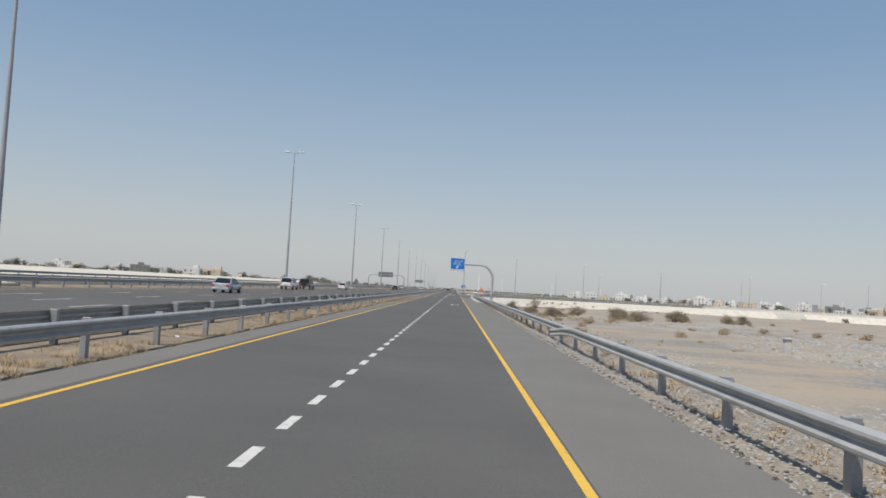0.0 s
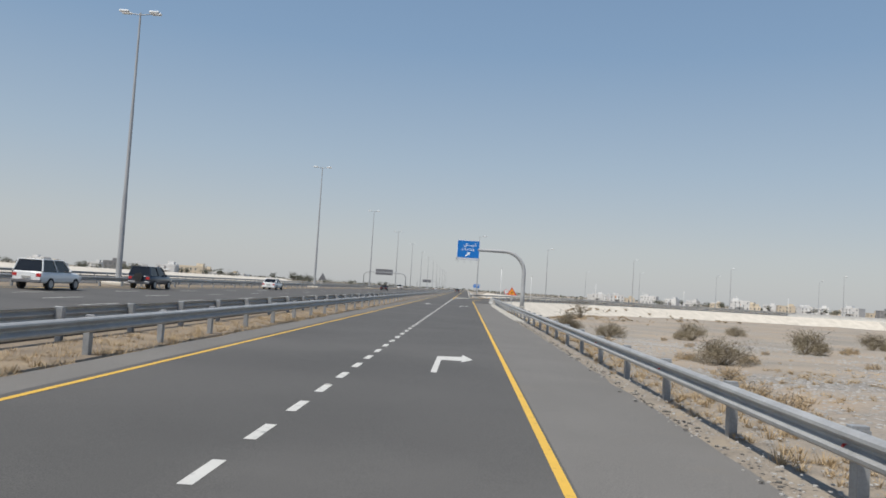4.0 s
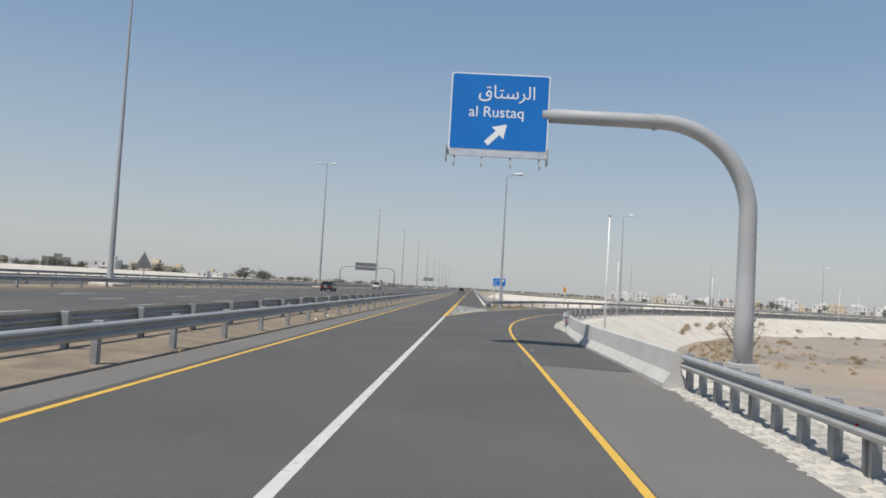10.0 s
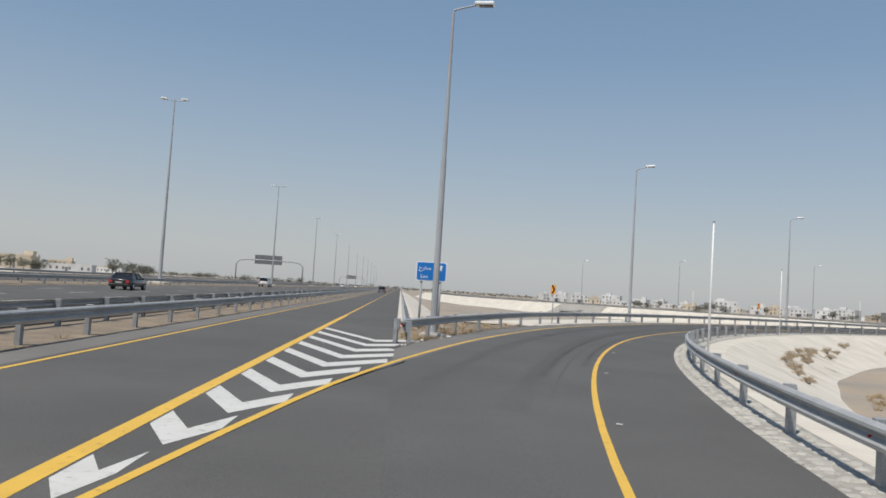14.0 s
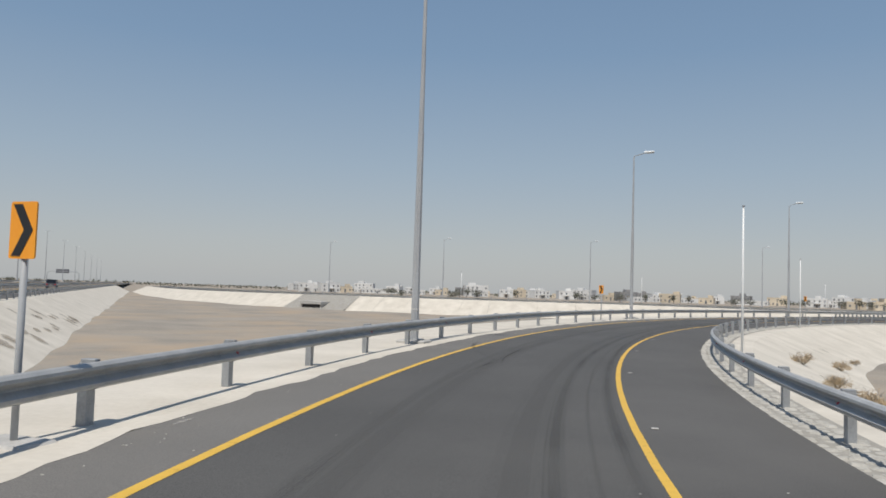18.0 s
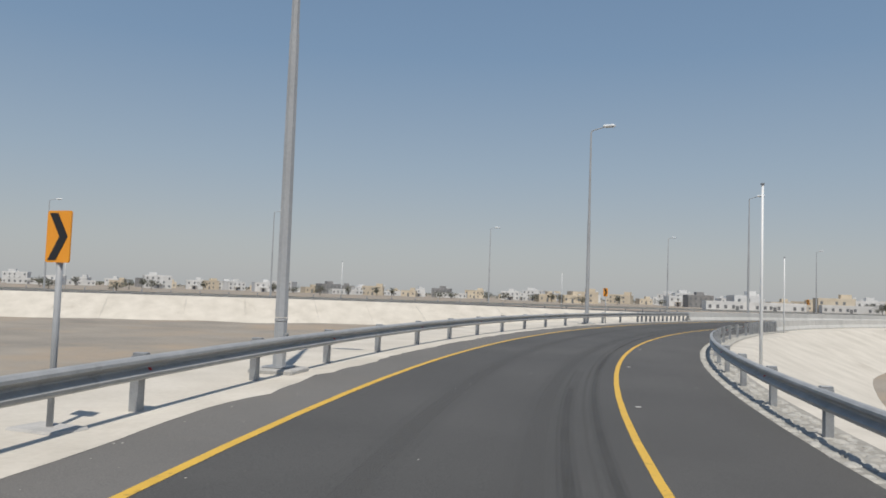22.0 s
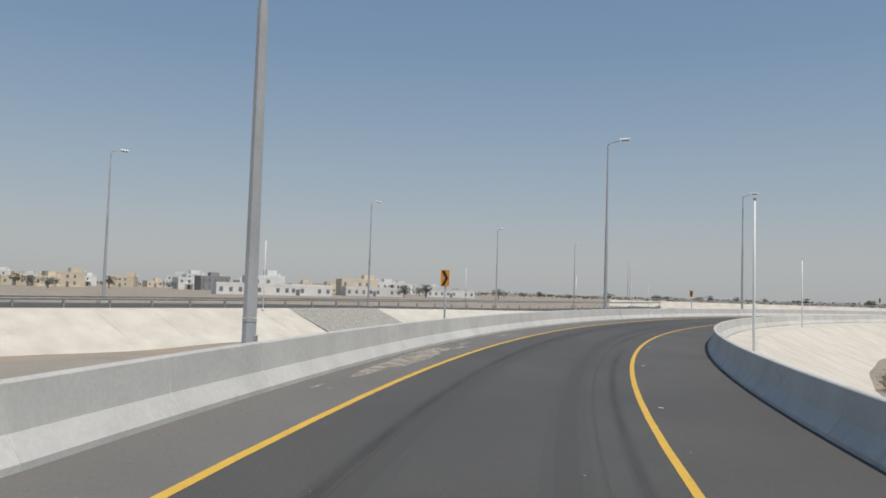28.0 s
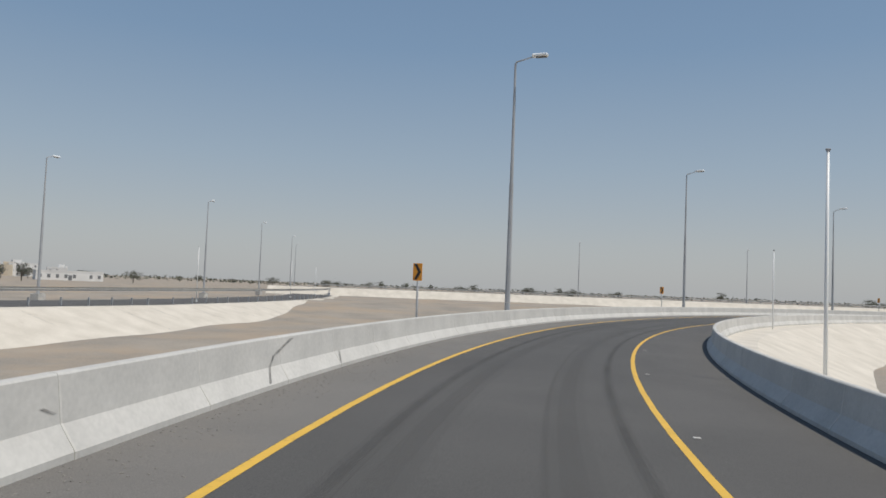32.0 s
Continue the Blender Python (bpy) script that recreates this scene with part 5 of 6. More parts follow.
def house(kind, w, d, h, mat, floors, rng):
    labels = {"villa": "white flat-roofed plastered villa with parapet", "cream": "cream plastered flat-roofed house", "block": "unfinished grey concrete block building", "long": "low white walled compound"}
    ob = thing("house", labels[kind], "house", None, "houses of the town")
    bm = bmesh.new()
    add_box(bm, -w / 2, -d / 2, -1.5, w / 2, d / 2, h, 0.03)
    part("wall", bm, mat, ob)
    bm = bmesh.new()
    t = 0.25
    for a in ((-w / 2 - 0.06, -d / 2 - 0.06, w / 2 + 0.06, -d / 2 + t), (-w / 2 - 0.06, d / 2 - t, w / 2 + 0.06, d / 2 + 0.06), (-w / 2 - 0.06, -d / 2 + t, -w / 2 + t, d / 2 - t), (w / 2 - t, -d / 2 + t, w / 2 + 0.06, d / 2 - t)):
        add_box(bm, a[0], a[1], h - 0.05, a[2], a[3], h + 0.85)
    part("parapet", bm, mat, ob)
    if kind != "long":
        bm = bmesh.new()
        x0 = rng.uniform(-w / 3, w / 6)
        add_box(bm, x0, -d / 6, h, x0 + w * 0.3, d / 4, h + 2.9, 0.02)
        part("stair_tower", bm, mat, ob)
        bm = bmesh.new()
        add_box(bm, x0 + w * 0.36, -0.6, h, x0 + w * 0.36 + 1.2, 0.6, h + 1.6, 0.1)
        part("water_tank", bm, HOUSE_WHITE, ob)
    n = max(2, int(w / 3.2))
    fh = h / floors
    win = box_mesh("window", -0.6, -0.06, -0.75, 0.6, 0.06, 0.75, HOUSE_DARK, 0.0)
    for fl in range(floors):
        for i in range(n):
            if rng.random() < 0.15:
                continue
            x = -w / 2 + w * (i + 0.5) / n
            for sy in (-1, 1):
                shared("window", win, ob, pose(x, sy * d / 2, fh * (fl + 0.55)))
    if kind == "villa":
        bm = bmesh.new()
        add_box(bm, -w * 0.18, -d / 2 - 1.8, 2.9, w * 0.18, -d / 2, 3.2)
        add_box(bm, -w * 0.17, -d / 2 - 1.7, -1, -w * 0.17 + 0.3, -d / 2 - 1.4, 2.9)
        add_box(bm, w * 0.17 - 0.3, -d / 2 - 1.7, -1, w * 0.17, -d / 2 - 1.4, 2.9)
        part("porch", bm, mat, ob)
    bm = bmesh.new()
    add_box(bm, -0.7, -d / 2 - 0.05, 0, 0.7, -d / 2 + 0.1, 2.2)
    part("door", bm, HOUSE_DARK, ob)
    return ob


rng = random.Random(11)
TYPES = [house("villa", 15, 12, 6.4, HOUSE_WHITE, 2, rng), house("villa", 12, 14, 6.0, HOUSE_WHITE, 2, rng), house("cream", 17, 12, 6.6, HOUSE_CREAM, 2, rng), house("block", 16, 13, 7.0, HOUSE_GREY, 2, rng), house("long", 26, 8, 3.2, HOUSE_WHITE, 1, rng), house("cream", 12, 10, 4.2, HOUSE_CREAM, 1, rng), house("villa", 18, 14, 8.2, HOUSE_WHITE, 3, rng)]
used = set()


def put_house(k, x, y, turn):
    m = pose(x, y, float(ground_z(x, y)), 0, 0, turn)
    if k in used:
        copy_thing(TYPES[k], m)
    else:
        used.add(k)
        TYPES[k].matrix_world = m


put_house(3, -272, 652, 25)
put_house(0, -300, 760, 20)
put_house(1, -285, 790, 15)
put_house(2, -262, 820, 10)
for x, y, k in ((-400, 800, 4), (-380, 760, 5), (-330, 860, 4), (-250, 880, 5), (-345, 770, 1), (-450, 860, 6), (-240, 860, 4)):
    put_house(k, x, y, rng.uniform(-20, 20))
for x, y, k, turn in ((375, 452, 1, -50), (362, 450, 4, -50), (376, 440, 4, -50), (450, 441, 2, -58), (445, 432, 4, -58), (515, 496, 5, -50), (531, 451, 0, -60), (521, 412, 4, -66), (513, 565, 1, -45), (503, 543, 3, -45), (447, 593, 2, -35), (430, 590, 5, -35), (447, 624, 5, -30), (-198, 570, 1, 10), (-204, 634, 2, 5), (-180, 640, 4, 5)):
    put_house(k, x, y, turn)
put_house(2, 615, 510, -60)
put_house(0, 635, 488, -65)
put_house(6, 520, 560, -50)
bear = 6.0
while bear < 74:
    for row in range(2 if rng.random() < 0.6 else 1):
        dist = rng.uniform(590, 720) + 120 * row
        a = radians(bear + rng.uniform(-0.5, 0.5))
        x, y = 70 + dist * math.sin(a), 260 + dist * math.cos(a)
        put_house(rng.choice([0, 1, 2, 4, 5, 5, 0, 3, 6, 4, 2]), x, y, -bear + rng.uniform(-25, 25))
    bear += rng.choice([0.8, 1.1, 1.5, 2.2])

# ---------------------------------------------------------------- plants


def quad_leaf(verts, faces, p, size, rng):
    a = Vector((rng.uniform(-1, 1), rng.uniform(-1, 1), rng.uniform(-1, 1))).normalized()
    b = a.cross(Vector((rng.uniform(-1, 1), rng.uniform(-1, 1), rng.uniform(-1, 1)))).normalized()
    n = len(verts)
    verts += [p - a * size, p + b * size * 0.4, p + a * size, p - b * size * 0.4]
    faces.append((n, n + 1, n + 2, n + 3))


def shrub(name, label, category, w, h, leaves, rng, mat, leaf=0.06, group="desert shrubs", dense=0.85):
    ob = thing(name, label, category, None, group)
    tv, tf, lv, lf = [], [], [], []
    tips = []
    for i in range(16):
        a = rng.uniform(0, 2 * math.pi)
        lean = rng.uniform(0.2, 1.0)
        p = Vector((0, 0, -0.1))
        pts = [p]
        for k in range(4):
            p = p + Vector((math.cos(a) * lean * w / 8, math.sin(a) * lean * w / 8, h / 4 * rng.uniform(0.6, 1.05) * (1.15 - 0.4 * lean))) + Vector((rng.uniform(-0.1, 0.1), rng.uniform(-0.1, 0.1), 0)) * w * 0.3
            pts.append(p)
            tips.append(p)
        v, f = tube(pts, [0.025 * w / 2, 0.02 * w / 2, 0.014 * w / 2, 0.01 * w / 2, 0.005], 5)
        b = len(tv)
        tv += v
        tf += [tuple(b + q for q in g) for g in f]
        for k in range(3):
            q = pts[2 + k % 3]
            e = q + Vector((rng.uniform(-1, 1), rng.uniform(-1, 1), rng.uniform(-0.1, 0.8))) * w * 0.16
            tips.append(e)
            v, f = tube([q, (q + e) / 2 + Vector((0, 0, 0.03)), e], [0.012 * w / 2, 0.008 * w / 2, 0.004], 4)
            b = len(tv)
            tv += v
            tf += [tuple(b + r for r in g) for g in f]
    tagged(piece("stem", tv, tf, TWIG, ob), kind="stuff")
    lumps = []
    for i in range(26):
        t, r = rng.uniform(0, 6.283), math.sqrt(rng.random())
        lumps.append(Vector((math.cos(t) * r * w * 0.40, math.sin(t) * r * w * 0.40, h * (0.12 + 0.70 * (1 - r * r) * rng.uniform(0.35, 1.0)))))
    for i in range(leaves):
        c = rng.choice(lumps) if rng.random() < dense else rng.choice(tips)
        d = Vector((rng.gauss(0, 1), rng.gauss(0, 1), rng.gauss(0, 0.75))) * w * 0.07
        p = c + d
        p.z = abs(p.z)
        quad_leaf(lv, lf, p, leaf * rng.uniform(0.6, 1.4), rng)
    tagged(piece("foliage", lv, lf, mat, ob), kind="stuff")
    return ob


rng = random.Random(21)
SHRUBS = [
    shrub("desert_shrub", "rounded dusty olive-brown desert shrub", "shrub", 2.9, 1.6, 7600, rng, LEAF_DRY, 0.04),
    shrub("desert_shrub", "low spreading dusty brown desert shrub", "shrub", 3.9, 1.5, 7600, rng, LEAF_DRY, 0.043),
    shrub("desert_shrub", "nearly bare upright grey-brown thorn shrub", "shrub", 3.3, 2.3, 2600, rng, LEAF_DRY, 0.035, "desert shrubs", 0.2),
    shrub("desert_shrub", "small dry tan bush", "shrub", 1.1, 0.55, 1500, rng, GRASS_DRY, 0.024),
]
used_s = set()


def put_shrub(k, x, y, scale=1.0, z=None):
    m = pose(x, y, float(ground_z(x, y)) if z is None else z, 0, 0, rng.uniform(0, 360)) @ Matrix.Scale(scale, 4)
    if k in used_s:
        copy_thing(SHRUBS[k], Matrix(m))
        return
    used_s.add(k)
    SHRUBS[k].matrix_world = m


for x, y, k in ((11.6, 156.2, 0), (14.6, 147.5, 1), (14.7, 114.5, 1), (25.1, 155.7, 0), (28.6, 135.5, 0), (23.9, 110.9, 1), (25.6, 106.8, 1), (47.8, 162, 0), (35.5, 123.5, 0), (68.7, 194.1, 2), (54.2, 152.2, 1), (60.4, 161, 0), (25.0, 237.0, 2), (40, 185, 1), (11.4, 103.5, 3), (13.5, 76.7, 3), (74.6, 180.4, 3)):
    put_shrub(k, x, y, 1.7 if y > 225 else (1.35 if x < 12 else 1.0), -1.75 if x < 12 and y > 150 else None)
for i in range(64):
    x, y = rng.uniform(7.5, 55), rng.uniform(5, 150)
    put_shrub(3, x, y, rng.uniform(0.5, 1.1))
for s, o in ((262, 11.4), (265, 10.9), (268, 10.6), (271, 10.0), (276, 9.9), (278, 10.8), (281, 10.4), (283, 9.6), (286, 10.0), (290, 11.0), (293, 10.2), (296, 10.5), (303, 9.6), (312, 11.6), (322, 12.2), (437, 14.5), (470, 14.8), (476, 14.4)):
    p = ramp(s, o)
    put_shrub(3 if s < 430 else 0, p.x, p.y, rng.uniform(0.55, 0.95), -0.1 - (o - 7.2) * 0.435 if o < 14 else None)
for x, y in ((3.6, 262), (3.9, 264.5), (2.6, 259), (5.0, 290), (2.2, 251), (3.0, 247)):
    put_shrub(3, x, y, 0.6, -0.1 - max(0, x - 3.0) * 0.45)
for i in range(24):
    s, o = rng.uniform(228, 330), rng.uniform(15.5, 34)
    p = ramp(s, o)
    put_shrub(3, p.x, p.y, rng.uniform(0.5, 1.0))
# Straw tufts in one sheet of blades.
def tufts(name, label, spots, rng, height=0.35, blades=44):
    v, f = [], []
    for x, y, z, s in spots:
        for i in range(blades):
            a = rng.uniform(0, 6.28)
            r = rng.uniform(0, 0.16) * s
            b = Vector((x + r * math.cos(a), y + r * math.sin(a), z - 0.05))
            lean = Vector((math.cos(a), math.sin(a), 0)) * rng.uniform(0.05, 0.28) * s
            t = b + lean + Vector((0, 0, height * s * rng.uniform(0.5, 1.1)))
            w = Vector((-math.sin(a), math.cos(a), 0)) * 0.007 * s
            n = len(v)
            v += [b - w, b + w, (b + t) / 2 + w * 0.8 - lean * 0.15, t, (b + t) / 2 - w * 0.8 - lean * 0.15]
            f += [(n, n + 1, n + 2, n + 4), (n + 4, n + 2, n + 3)]
    ob = piece(name, v, f, GRASS_DRY, None, label)
    return tagged(ob, "", "dry grass", "", "stuff")


rng = random.Random(31)
spots = []
while len(spots) < 2600:
    y = rng.choice([rng.uniform(-12, 130), rng.uniform(-12, 130), rng.uniform(-15, 330)])
    if noise.noise((y * 0.09, 3.3, 0)) + rng.uniform(-0.5, 0.5) < -0.1 and y > 20:
        continue
    if y > 140 and rng.random() < 0.5:
        continue
    spots.append((rng.uniform(-9.5, -7.3), y, -0.08, rng.uniform(0.4, 1.0)))
tufts("dry_grass_left", "tufts of straw-coloured dry grass between the rails", spots, rng, 0.31)
spots = []
for i in range(620):
    y = rng.uniform(-2, 150)
    if y < 42 and rng.random() < 0.6:
        continue
    x = rng.uniform(4.35, 6.3)
    spots.append((x, y, float(np.interp(x, [3.5, 4.6, 6.2], [-0.03, -0.07, -0.16])) - 0.02, rng.uniform(0.45, 1.0)))
for i in range(420):
    x, y = rng.gauss(15, 4.5), rng.gauss(99, 10)
    if x > 9.5 and noise.noise((x * 0.25, y * 0.2, 3.7)) > -0.1:
        spots.append((x, y, float(ground_z(x, y)), rng.uniform(0.6, 1.15)))
while len(spots) < 1700:
    y = rng.uniform(0, 150)
    x = rng.choice([rng.uniform(4.5, 6.0), rng.uniform(5, 12), rng.uniform(6, 40)])
    z = float(np.interp(x, [3.5, 4.6, 6.2, 9.5], [-0.03, -0.07, -0.16, float(ground_z(9.5, y)) - 0.1])) if x < 9.5 else float(ground_z(x, y))
    if x > 6 and noise.noise((x * 0.06, y * 0.05, 1.7)) < 0.05:
        continue
    spots.append((x, y, z, rng.uniform(0.5, 1.25) * (0.6 if x < 6.5 else 1.0)))
tufts("dry_grass_right", "tufts of straw-coloured dry grass in the desert beside the road", spots, rng, 0.24)
spots = []
for i in range(320):
    p = ramp(rng.uniform(226, 268), 14.4 + rng.expovariate(1 / 4.0))
    spots.append((p.x, p.y, float(ground_z(p.x, p.y)), rng.uniform(0.6, 1.5)))
tufts("dry_grass_loop", "tufts of dry grass on the soil inside the loop", spots, rng, 0.3)
spots = []
for i in range(240):
    q = gore_point(rng.uniform(241, 261), rng.uniform(0.12, 0.88))
    spots.append((q.x, q.y, q.z, rng.uniform(0.4, 1.0)))
tufts("dry_grass_gore", "short dry grass in the soil wedge", spots, rng, 0.28)

# Stones.
def stones(name, label, spots, mat, rng):
    v, f = [], []
    for x, y, z, s in spots:
        n = len(v)
        ring_ = []
        k = rng.choice([5, 6])
        t0 = rng.uniform(0, 6)
        for lvl, (r, h) in enumerate(((1.0, -0.25), (0.92, 0.14), (0.55, 0.34))):
            for i in range(k):
                a = t0 + 6.283 * i / k
                q = r * s * rng.uniform(0.75, 1.15)
                v.append((x + q * math.cos(a), y + q * math.sin(a) * 0.8, z + h * s * rng.uniform(0.8, 1.1)))
        for lvl in range(2):
            for i in range(k):
                j = (i + 1) % k
                f.append((n + lvl * k + i, n + lvl * k + j, n + (lvl + 1) * k + j, n + (lvl + 1) * k + i))
        f.append(tuple(n + 2 * k + i for i in range(k)))
    ob = piece(name, v, f, mat, None, label)
    return tagged(ob, "", "stones", "", "stuff")


rng = random.Random(41)
spots = []
for s in steps(124, 380, 0.34):
    lo = edging(s)
    for k in range(8):
        if 182.5 < s < 207.5:
            continue
        if k * 0.27 > (1.05 if s > 207 else 2.0):
            continue
        p = ramp(s + rng.uniform(-0.10, 0.10) + 0.17 * (k % 2), lo + k * 0.27 + rng.uniform(-0.06, 0.06), -0.055 - 0.02 * k * 0.27)
        spots.append((p.x, p.y, p.z, rng.uniform(0.12, 0.20)))
stones("stone_edging", "pale flat cobbles set in mortar along the road edge", spots, STONE_WHITE, rng)
spots = []
while len(spots) < 30000:
    y = rng.uniform(0, 150)
    x = 3.7 + rng.expovariate(1 / 12.0) if len(spots) > 9000 else rng.uniform(3.65, 6.5)
    if x > 6 and noise.noise((x * 0.10, y * 0.07, 5.2)) + rng.uniform(-0.25, 0.25) < 0.0:
        continue
    if x < 6.5 and y > 42 and rng.random() < 0.72:
        continue
    z = float(np.interp(x, [3.5, 4.6, 6.2, 9.5], [-0.03, -0.07, -0.16, float(ground_z(9.5, y)) - 0.2])) if x < 9.5 else float(ground_z(x, y))
    spots.append((x, y, z, rng.uniform(0.02, 0.06) * (1 + x * 0.05) * (0.5 if x < 6.5 else 1.2)))
for i in range(6500):
    x, y = rng.uniform(10, 75), rng.uniform(70, 235)
    if noise.noise((x * 0.05, y * 0.05, 2.2)) + rng.uniform(-0.3, 0.3) < 0.0:
        continue
    spots.append((x, y, float(ground_z(x, y)), rng.uniform(0.05, 0.14)))
stones("desert_gravel", "loose grey gravel and small stones", spots, STONE_GREY, rng)
spots = [(rng.uniform(-9.6, -7.0), rng.uniform(-10, 230), -0.04, rng.uniform(0.015, 0.05)) for i in range(2200)]
stones("verge_gravel", "small stones on the soil strip between the rails", spots, STONE_GREY, rng)
spots = []
for i in range(2600):
    s = rng.uniform(388, 470)
    o = -4.0 + abs(rng.gauss(0, 0.45)) + 0.05
    if s < 440 and rng.random() < 0.75:
        continue
    p = ramp(s, o, 0.0)
    spots.append((p.x, p.y, p.z, rng.uniform(0.007, 0.032)))
stones("shoulder_grit", "loose grit swept against the barrier foot", spots, GRIT, rng)
spots = []
for i in range(420):
    p = ramp(rng.uniform(236, 400), rng.choice([-3.75 + abs(rng.gauss(0, 0.4)), rng.uniform(-3.7, 4.4)]), 0.0)
    spots.append((p.x, p.y, p.z + 0.004, rng.uniform(0.006, 0.02)))
stones("road_chips", "scattered pale stone chips on the asphalt", spots, STONE_WHITE, rng)
spots = []
for i in range(3200):
    y = rng.uniform(240, 261)
    q = gore_point(y, rng.uniform(0.05, 0.99))
    spots.append((q.x, q.y, q.z - 0.005, rng.uniform(0.008, 0.04)))
stones("gore_stones", "stones and rubble in the soil wedge", spots, STONE_WHITE, rng)


def litter(x, y, z, s, k):
    r = random.Random(k)
    bm = bmesh.new()
    bmesh.ops.create_icosphere(bm, subdivisions=2, radius=s * 0.62)
    for w in bm.verts:
        w.co *= 1 + 0.35 * r.uniform(-1, 1)
        w.co.z *= 0.6
    ob = part("plastic_bag", bm, LITTER, None, "crumpled white plastic bag on the ground")
    ob.location = (x, y, z + s * 0.24)
    tagged(ob, "", "litter", "litter")


for k, (x, y, z, s) in enumerate(((3.05, 243.9, 0.0, 0.16), (2.7, 242.6, 0.0, 0.10), (1.9, 241.3, 0.0, 0.09), (-8.2, 205, 0.0, 0.14), (-8.7, 168, 0.0, 0.12), (-8.4, 22, 0.0, 0.10), (-8.0, 201, 0.0, 0.1), (6.3, 62.0, -0.12, 0.14), (5.4, 14.5, -0.1, 0.08))):
    litter(x, y, z, s, k)

spots = []
for a_, b_ in GREY_ENDS:
    for u in steps(a_ + 0.2, b_ - 0.2, 0.30):
        for d in steps(0.2, 6.3, 0.28):
            uu, dd = u + rng.uniform(-0.1, 0.1), d + rng.uniform(-0.1, 0.1)
            p = outer(uu, 6.2 - dd, outer_top(uu) + 0.05 + (-2.93 - outer_top(uu)) * dd / 6.9)
            spots.append((p.x, p.y, p.z, rng.uniform(0.10, 0.16)))
for i in range(700):
    d = rng.uniform(3.0, 6.5)
    p = ramp(rng.uniform(411.2, 421.8), 7.3 + d, -0.07 - 2.72 * d / 6.7)
    spots.append((p.x, p.y, p.z, rng.uniform(0.07, 0.15)))
stones("rubble_pitching", "grey rubble stones set in mortar on the embankment", spots, STONE_GREY, rng)

spots = []
for i in range(700):
    s_ = rng.uniform(236, 262)
    p = ramp(s_, ramp_left(s_) + rng.gauss(-0.03, 0.07), -0.01)
    spots.append((p.x, p.y, p.z, rng.uniform(0.012, 0.05)))
for i in range(900):
    y = rng.uniform(-10, 240)
    spots.append((-7.2 + rng.gauss(0, 0.07), y, -0.02, rng.uniform(0.012, 0.045)))
for i in range(700):
    y = rng.uniform(0, 124)
    spots.append((road_edge(y) + 0.08 + rng.gauss(0, 0.08), y, -0.02, rng.uniform(0.012, 0.045)))
stones("asphalt_crumbs", "dark crumbs of asphalt along the broken road edges", spots, ASPHALT, rng)

# ---------------------------------------------------------------- distant trees


def far_tree(rng, w, h):
    ob = thing("tree", "dark green tree on the far plain, distance haze in its leaf colour", "tree", None, "distant trees")
    v, f = tube([(0, 0, -0.5), (0.05, 0.02, h * 0.25), (0.12, 0.0, h * 0.55)], [0.22, 0.17, 0.1], 7)
    for i in range(5):
        a = rng.uniform(0, 6.28)
        b = len(v)
        p = Vector((0.05, 0.02, h * rng.uniform(0.25, 0.5)))
        e = p + Vector((math.cos(a) * w * 0.3, math.sin(a) * w * 0.3, h * 0.28))
        v2, f2 = tube([p, (p + e) / 2 + Vector((0, 0, 0.1)), e], [0.1, 0.07, 0.03], 5)
        v += v2
        f += [tuple(b + q for q in g) for g in f2]
    piece("trunk", v, f, TRUNK, ob)
    lv, lf = [], []
    lumps = [Vector((rng.gauss(0, w * 0.24), rng.gauss(0, w * 0.24), h * rng.uniform(0.42, 0.88))) for i in range(16)]
    for i in range(700):
        c = rng.choice(lumps)
        quad_leaf(lv, lf, c + Vector((rng.gauss(0, 1), rng.gauss(0, 1), rng.gauss(0, 0.7))) * w * 0.10, 0.26 * rng.uniform(0.6, 1.3), rng)
    tagged(piece("crown", lv, lf, TREE_LEAF, ob), kind="stuff")
    return ob


rng = random.Random(51)
TREES = [far_tree(rng, 6, 5.0), far_tree(rng, 8, 4.2), far_tree(rng, 5, 6.0)]
used_t = set()
for i in range(150):
    if i < 70:
        x, y = rng.uniform(-420, -75), rng.uniform(420, 980)
    elif i < 110:
        a = radians(rng.uniform(8, 75))
        d = rng.uniform(380, 560)
        x, y = 70 + d * math.sin(a), 260 + d * math.cos(a)
    else:
        a = radians(rng.uniform(78, 150))
        d = rng.uniform(420, 800)
        x, y = 150 + d * math.sin(a), 260 + d * math.cos(a)
    k = rng.randrange(3)
    m = pose(x, y, float(ground_z(x, y)), 0, 0, rng.uniform(0, 360))
    if k in used_t:
        copy_thing(TREES[k], m)
    else:
        used_t.add(k)
        TREES[k].matrix_world = m

# A low uneven belt of far scrub and groves along the skyline.
rng = random.Random(61)
lv, lf = [], []
for i in range(9000):
    a = radians(rng.uniform(-60, 160))
    d = rng.uniform(850, 1500)
    hgt = 3.0 + 3.5 * max(0.0, noise.noise((a * 9, d * 0.004, 2.0)))
    quad_leaf(lv, lf, Vector((60 + d * math.sin(a), 250 + d * math.cos(a), -1.6 + rng.uniform(0, hgt))), rng.uniform(1.2, 2.6), rng)
tagged(piece("far_groves", lv, lf, TREE_LEAF, None, "far dark belt of scrub and groves on the skyline"), "", "vegetation", "", "stuff")

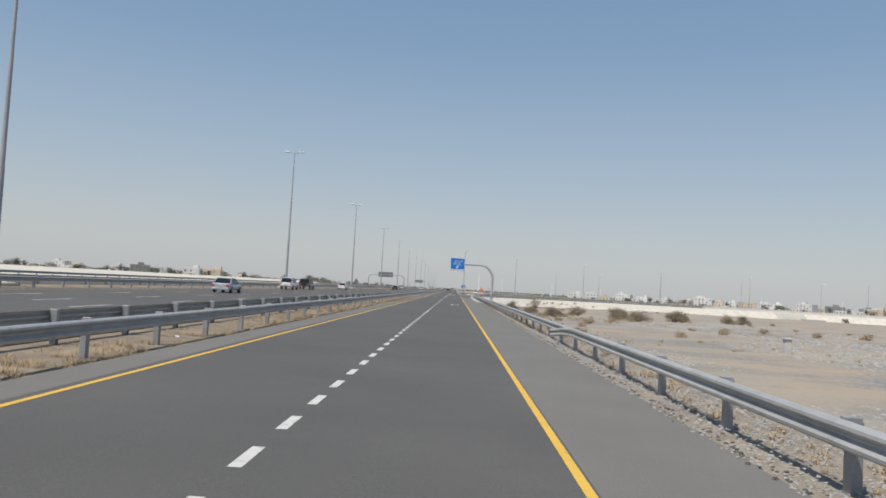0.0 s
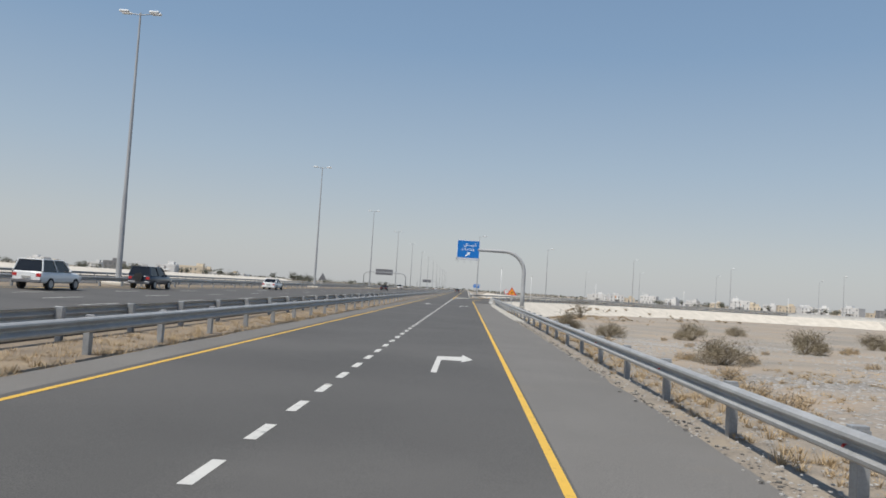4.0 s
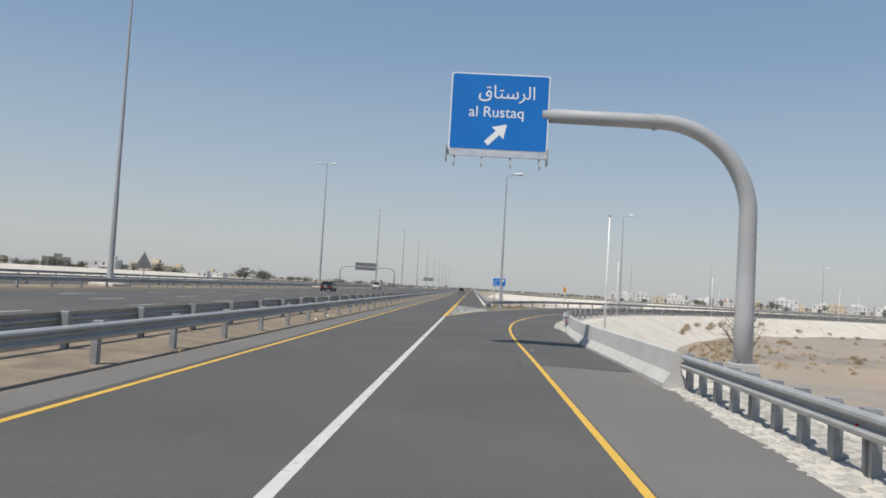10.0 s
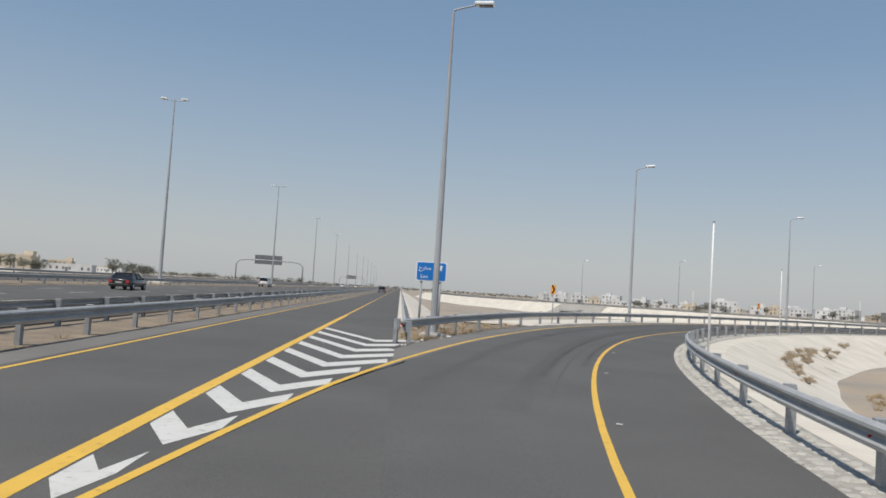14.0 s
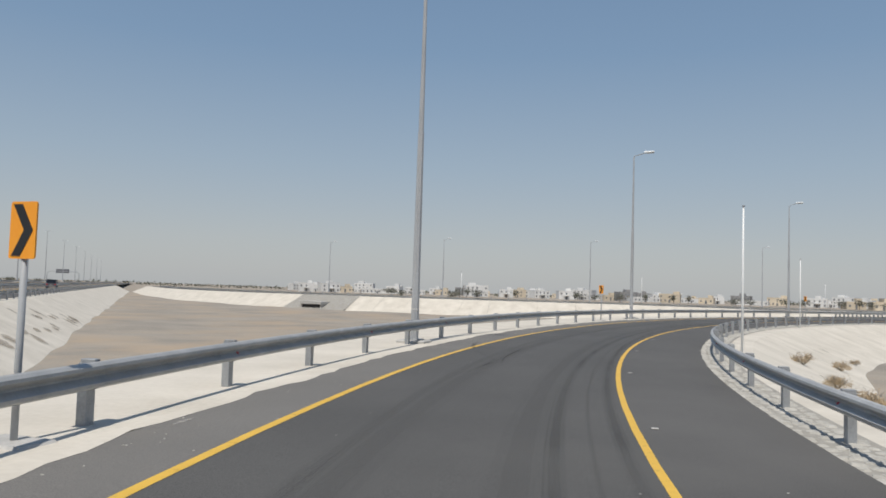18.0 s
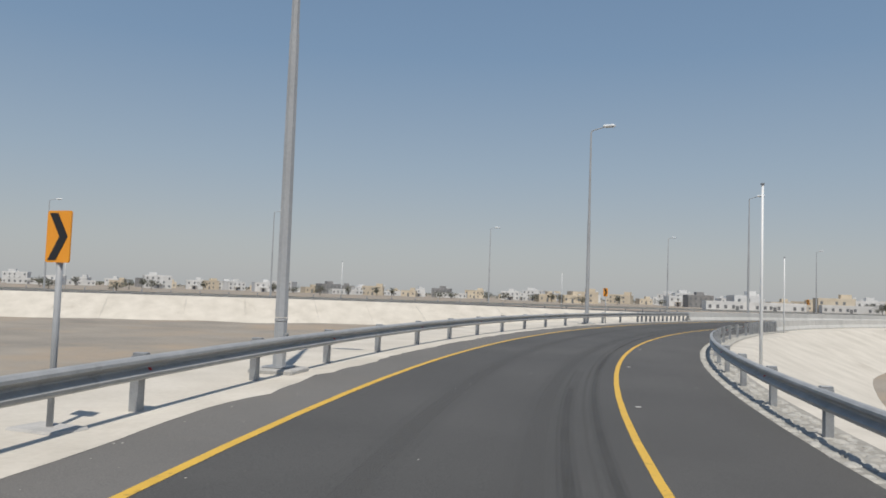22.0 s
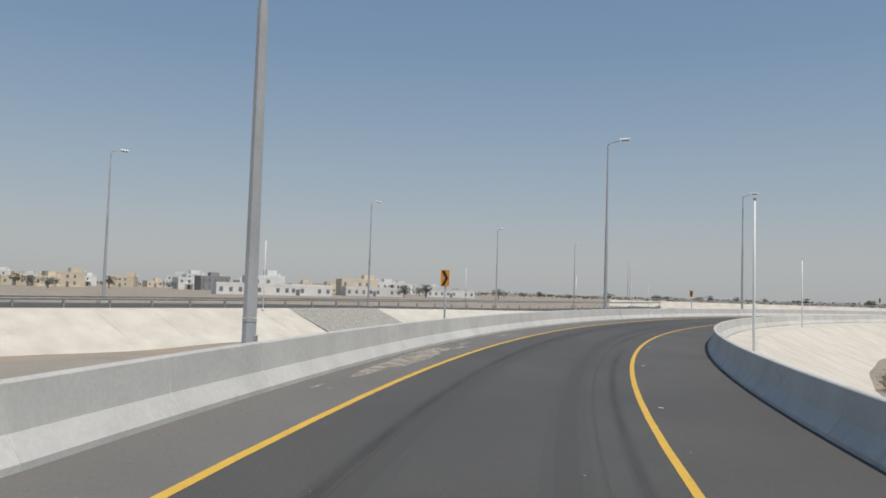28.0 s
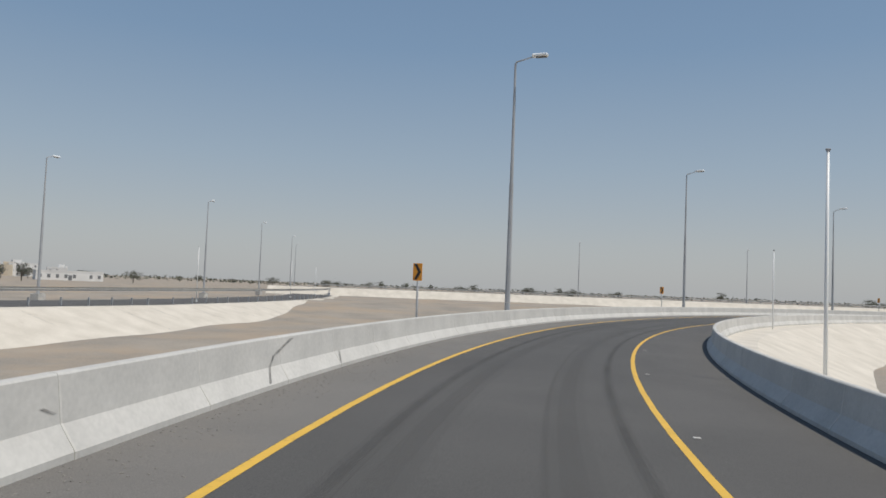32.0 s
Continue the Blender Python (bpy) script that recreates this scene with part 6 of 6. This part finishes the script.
# ---------------------------------------------------------------- vehicles


def loft(sections):
    """Verts and faces of a body through cross-sections of equal length, closed at both ends."""
    n = len(sections[0])
    v = [p for sec in sections for p in sec]
    f = [(i * n + k, i * n + (k + 1) % n, (i + 1) * n + (k + 1) % n, (i + 1) * n + k) for i in range(len(sections) - 1) for k in range(n)]
    return v, f + [tuple(reversed(range(n))), tuple((len(sections) - 1) * n + k for k in range(n))]


def car(name, label, colour, suv, m):
    """A parked-looking car along +y, its nose forward."""
    ob = thing(name, label, "car", m, "cars on the highway")
    L, W = (4.9, 1.92) if suv else (4.6, 1.78)
    belt, roof, sill = (1.12, 1.85, 0.42) if suv else (0.92, 1.44, 0.28)
    body_mat = paint("car_paint", colour)
    def sec(y, w, z0, z1):
        h = w / 2
        return [(-h * 0.92, y, z0), (h * 0.92, y, z0), (h, y, z0 + 0.12), (h, y, z1 - 0.12), (h * 0.9, y, z1), (-h * 0.9, y, z1), (-h, y, z1 - 0.12), (-h, y, z0 + 0.12)]
    hood = belt - (0.05 if suv else 0.08)
    v, f = loft([sec(-L / 2, W * 0.86, sill + 0.12, belt - 0.08), sec(-L / 2 + 0.15, W * 0.96, sill, belt), sec(-L * 0.2, W, sill, belt), sec(L * 0.18, W, sill, belt), sec(L * 0.36, W * 0.98, sill, hood), sec(L / 2 - 0.15, W * 0.92, sill, hood - 0.14), sec(L / 2, W * 0.8, sill + 0.1, hood - 0.25)])
    piece("body", v, f, body_mat, ob, "", True)
    def cab(y, w, z):
        h = w / 2
        return [(-h, y, z), (h, y, z)]
    yb0, yb1 = (-L / 2 + 0.12, -L / 2 + 0.35) if suv else (-L / 2 + 0.55, -L / 2 + 1.15)
    yf0, yf1 = (L * 0.20, L * 0.04) if suv else (L * 0.22, L * 0.03)
    b0 = [(-W * 0.47, yb0), (W * 0.47, yb0), (W * 0.47, yf0), (-W * 0.47, yf0)]
    t0 = [(-W * 0.38, yb1), (W * 0.38, yb1), (W * 0.38, yf1), (-W * 0.38, yf1)]
    v = [(x, y, belt - 0.03) for x, y in b0] + [(x, y, roof - 0.05) for x, y in t0]
    piece("glasshouse", v, [(0, 1, 5, 4), (1, 2, 6, 5), (2, 3, 7, 6), (3, 0, 4, 7), (4, 5, 6, 7), (3, 2, 1, 0)], GLASS_DARK, ob, "dark tinted windows")
    bm = bmesh.new()
    add_box(bm, -W * 0.39, yb1 - 0.06, roof - 0.06, W * 0.39, yf1 + 0.06, roof + 0.01, 0.03)
    part("roof", bm, body_mat, ob)
    for sx in (-1, 1):
        for (xa, ya), (xb, yb) in (((W * 0.475, yb0), (W * 0.385, yb1)), ((W * 0.475, yf0), (W * 0.385, yf1)), ((W * 0.475, (yb0 + yf0) / 2), (W * 0.385, (yb1 + yf1) / 2))):
            v, f = tube([(sx * xa, ya, belt - 0.02), (sx * xb, yb, roof - 0.03)], 0.045, 6)
            piece("pillar", v, f, body_mat, ob)
    for sx in (-1, 1):
        for wy in (-L * 0.29, L * 0.31):
            r = 0.37 if suv else 0.32
            v, f = tube([(sx * (W / 2 - 0.2), wy, r), (sx * (W / 2 + 0.015), wy, r)], r, 18)
            wheel = piece("wheel", v, f, RUBBER, ob, "black tyre")
            v, f = tube([(sx * (W / 2 + 0.0), wy, r), (sx * (W / 2 + 0.025), wy, r)], r * 0.62, 14)
            piece("rim", v, f, STEEL, wheel)
        bm = bmesh.new()
        lo, hi = sorted((sx * W * 0.30, sx * W * 0.455))
        add_box(bm, lo, -L / 2 - 0.01, belt - 0.34, hi, -L / 2 + 0.16, belt - 0.12, 0.02)
        part("tail_light", bm, REFLECT_RED, ob)
        bm = bmesh.new()
        add_box(bm, lo, L / 2 - 0.18, hood - 0.38, hi, L / 2 - 0.02, hood - 0.22, 0.02)
        part("headlight", bm, SIGN_WHITE, ob)
        bm = bmesh.new()
        lo, hi = sorted((sx * W * 0.5, sx * (W * 0.5 + 0.17)))
        add_box(bm, lo, yf0 - 0.45, belt + 0.0, hi, yf0 - 0.3, belt + 0.14, 0.03)
        part("mirror", bm, body_mat, ob)
    bm = bmesh.new()
    add_box(bm, -W * 0.47, -L / 2 - 0.05, sill, W * 0.47, -L / 2 + 0.1, sill + 0.22, 0.04)
    part("bumper", bm, SIGN_BACK if suv else body_mat, ob)
    bm = bmesh.new()
    add_box(bm, -0.26, -L / 2 - 0.06, sill + 0.27, 0.26, -L / 2 + 0.06, sill + 0.40, 0.005)
    part("number_plate", bm, CONCRETE_DULL, ob)
    if name == "off_roader":
        v, f = tube([(0, -L / 2 - 0.22, 0.95), (0, -L / 2 + 0.02, 0.95)], 0.36, 18)
        piece("spare_wheel", v, f, RUBBER, ob)
    return ob


def on_highway(x, y):
    return pose(x, y, crown(x) + 0.0)


car("sedan", "silver-grey sedan driving on the highway", (0.38, 0.42, 0.46), False, on_highway(-22.7, 74.5))
car("large_suv", "white large sport utility vehicle on the highway", (0.78, 0.78, 0.77), True, on_highway(-26.0, 118.0))
car("off_roader", "dark blue-black off-road vehicle with a spare wheel", (0.02, 0.03, 0.05), True, on_highway(-26.6, 135.0))
car("sedan", "white sedan on the highway", (0.78, 0.78, 0.77), False, on_highway(-25.6, 172.0))
car("sedan", "black sedan on the highway", (0.012, 0.012, 0.014), False, on_highway(-22.3, 279.6))
car("large_suv", "white sport utility vehicle far along the highway", (0.78, 0.78, 0.77), True, on_highway(-25.6, 365.0))
car("sedan", "white car far along the highway", (0.78, 0.78, 0.77), False, on_highway(-25.2, 560.0))
car("sedan", "white car far along the highway", (0.78, 0.78, 0.77), False, on_highway(-21.6, 600.0))
car("large_suv", "dark vehicle far ahead on the slip lane", (0.05, 0.05, 0.06), True, pose(-4.2, 430, 0))
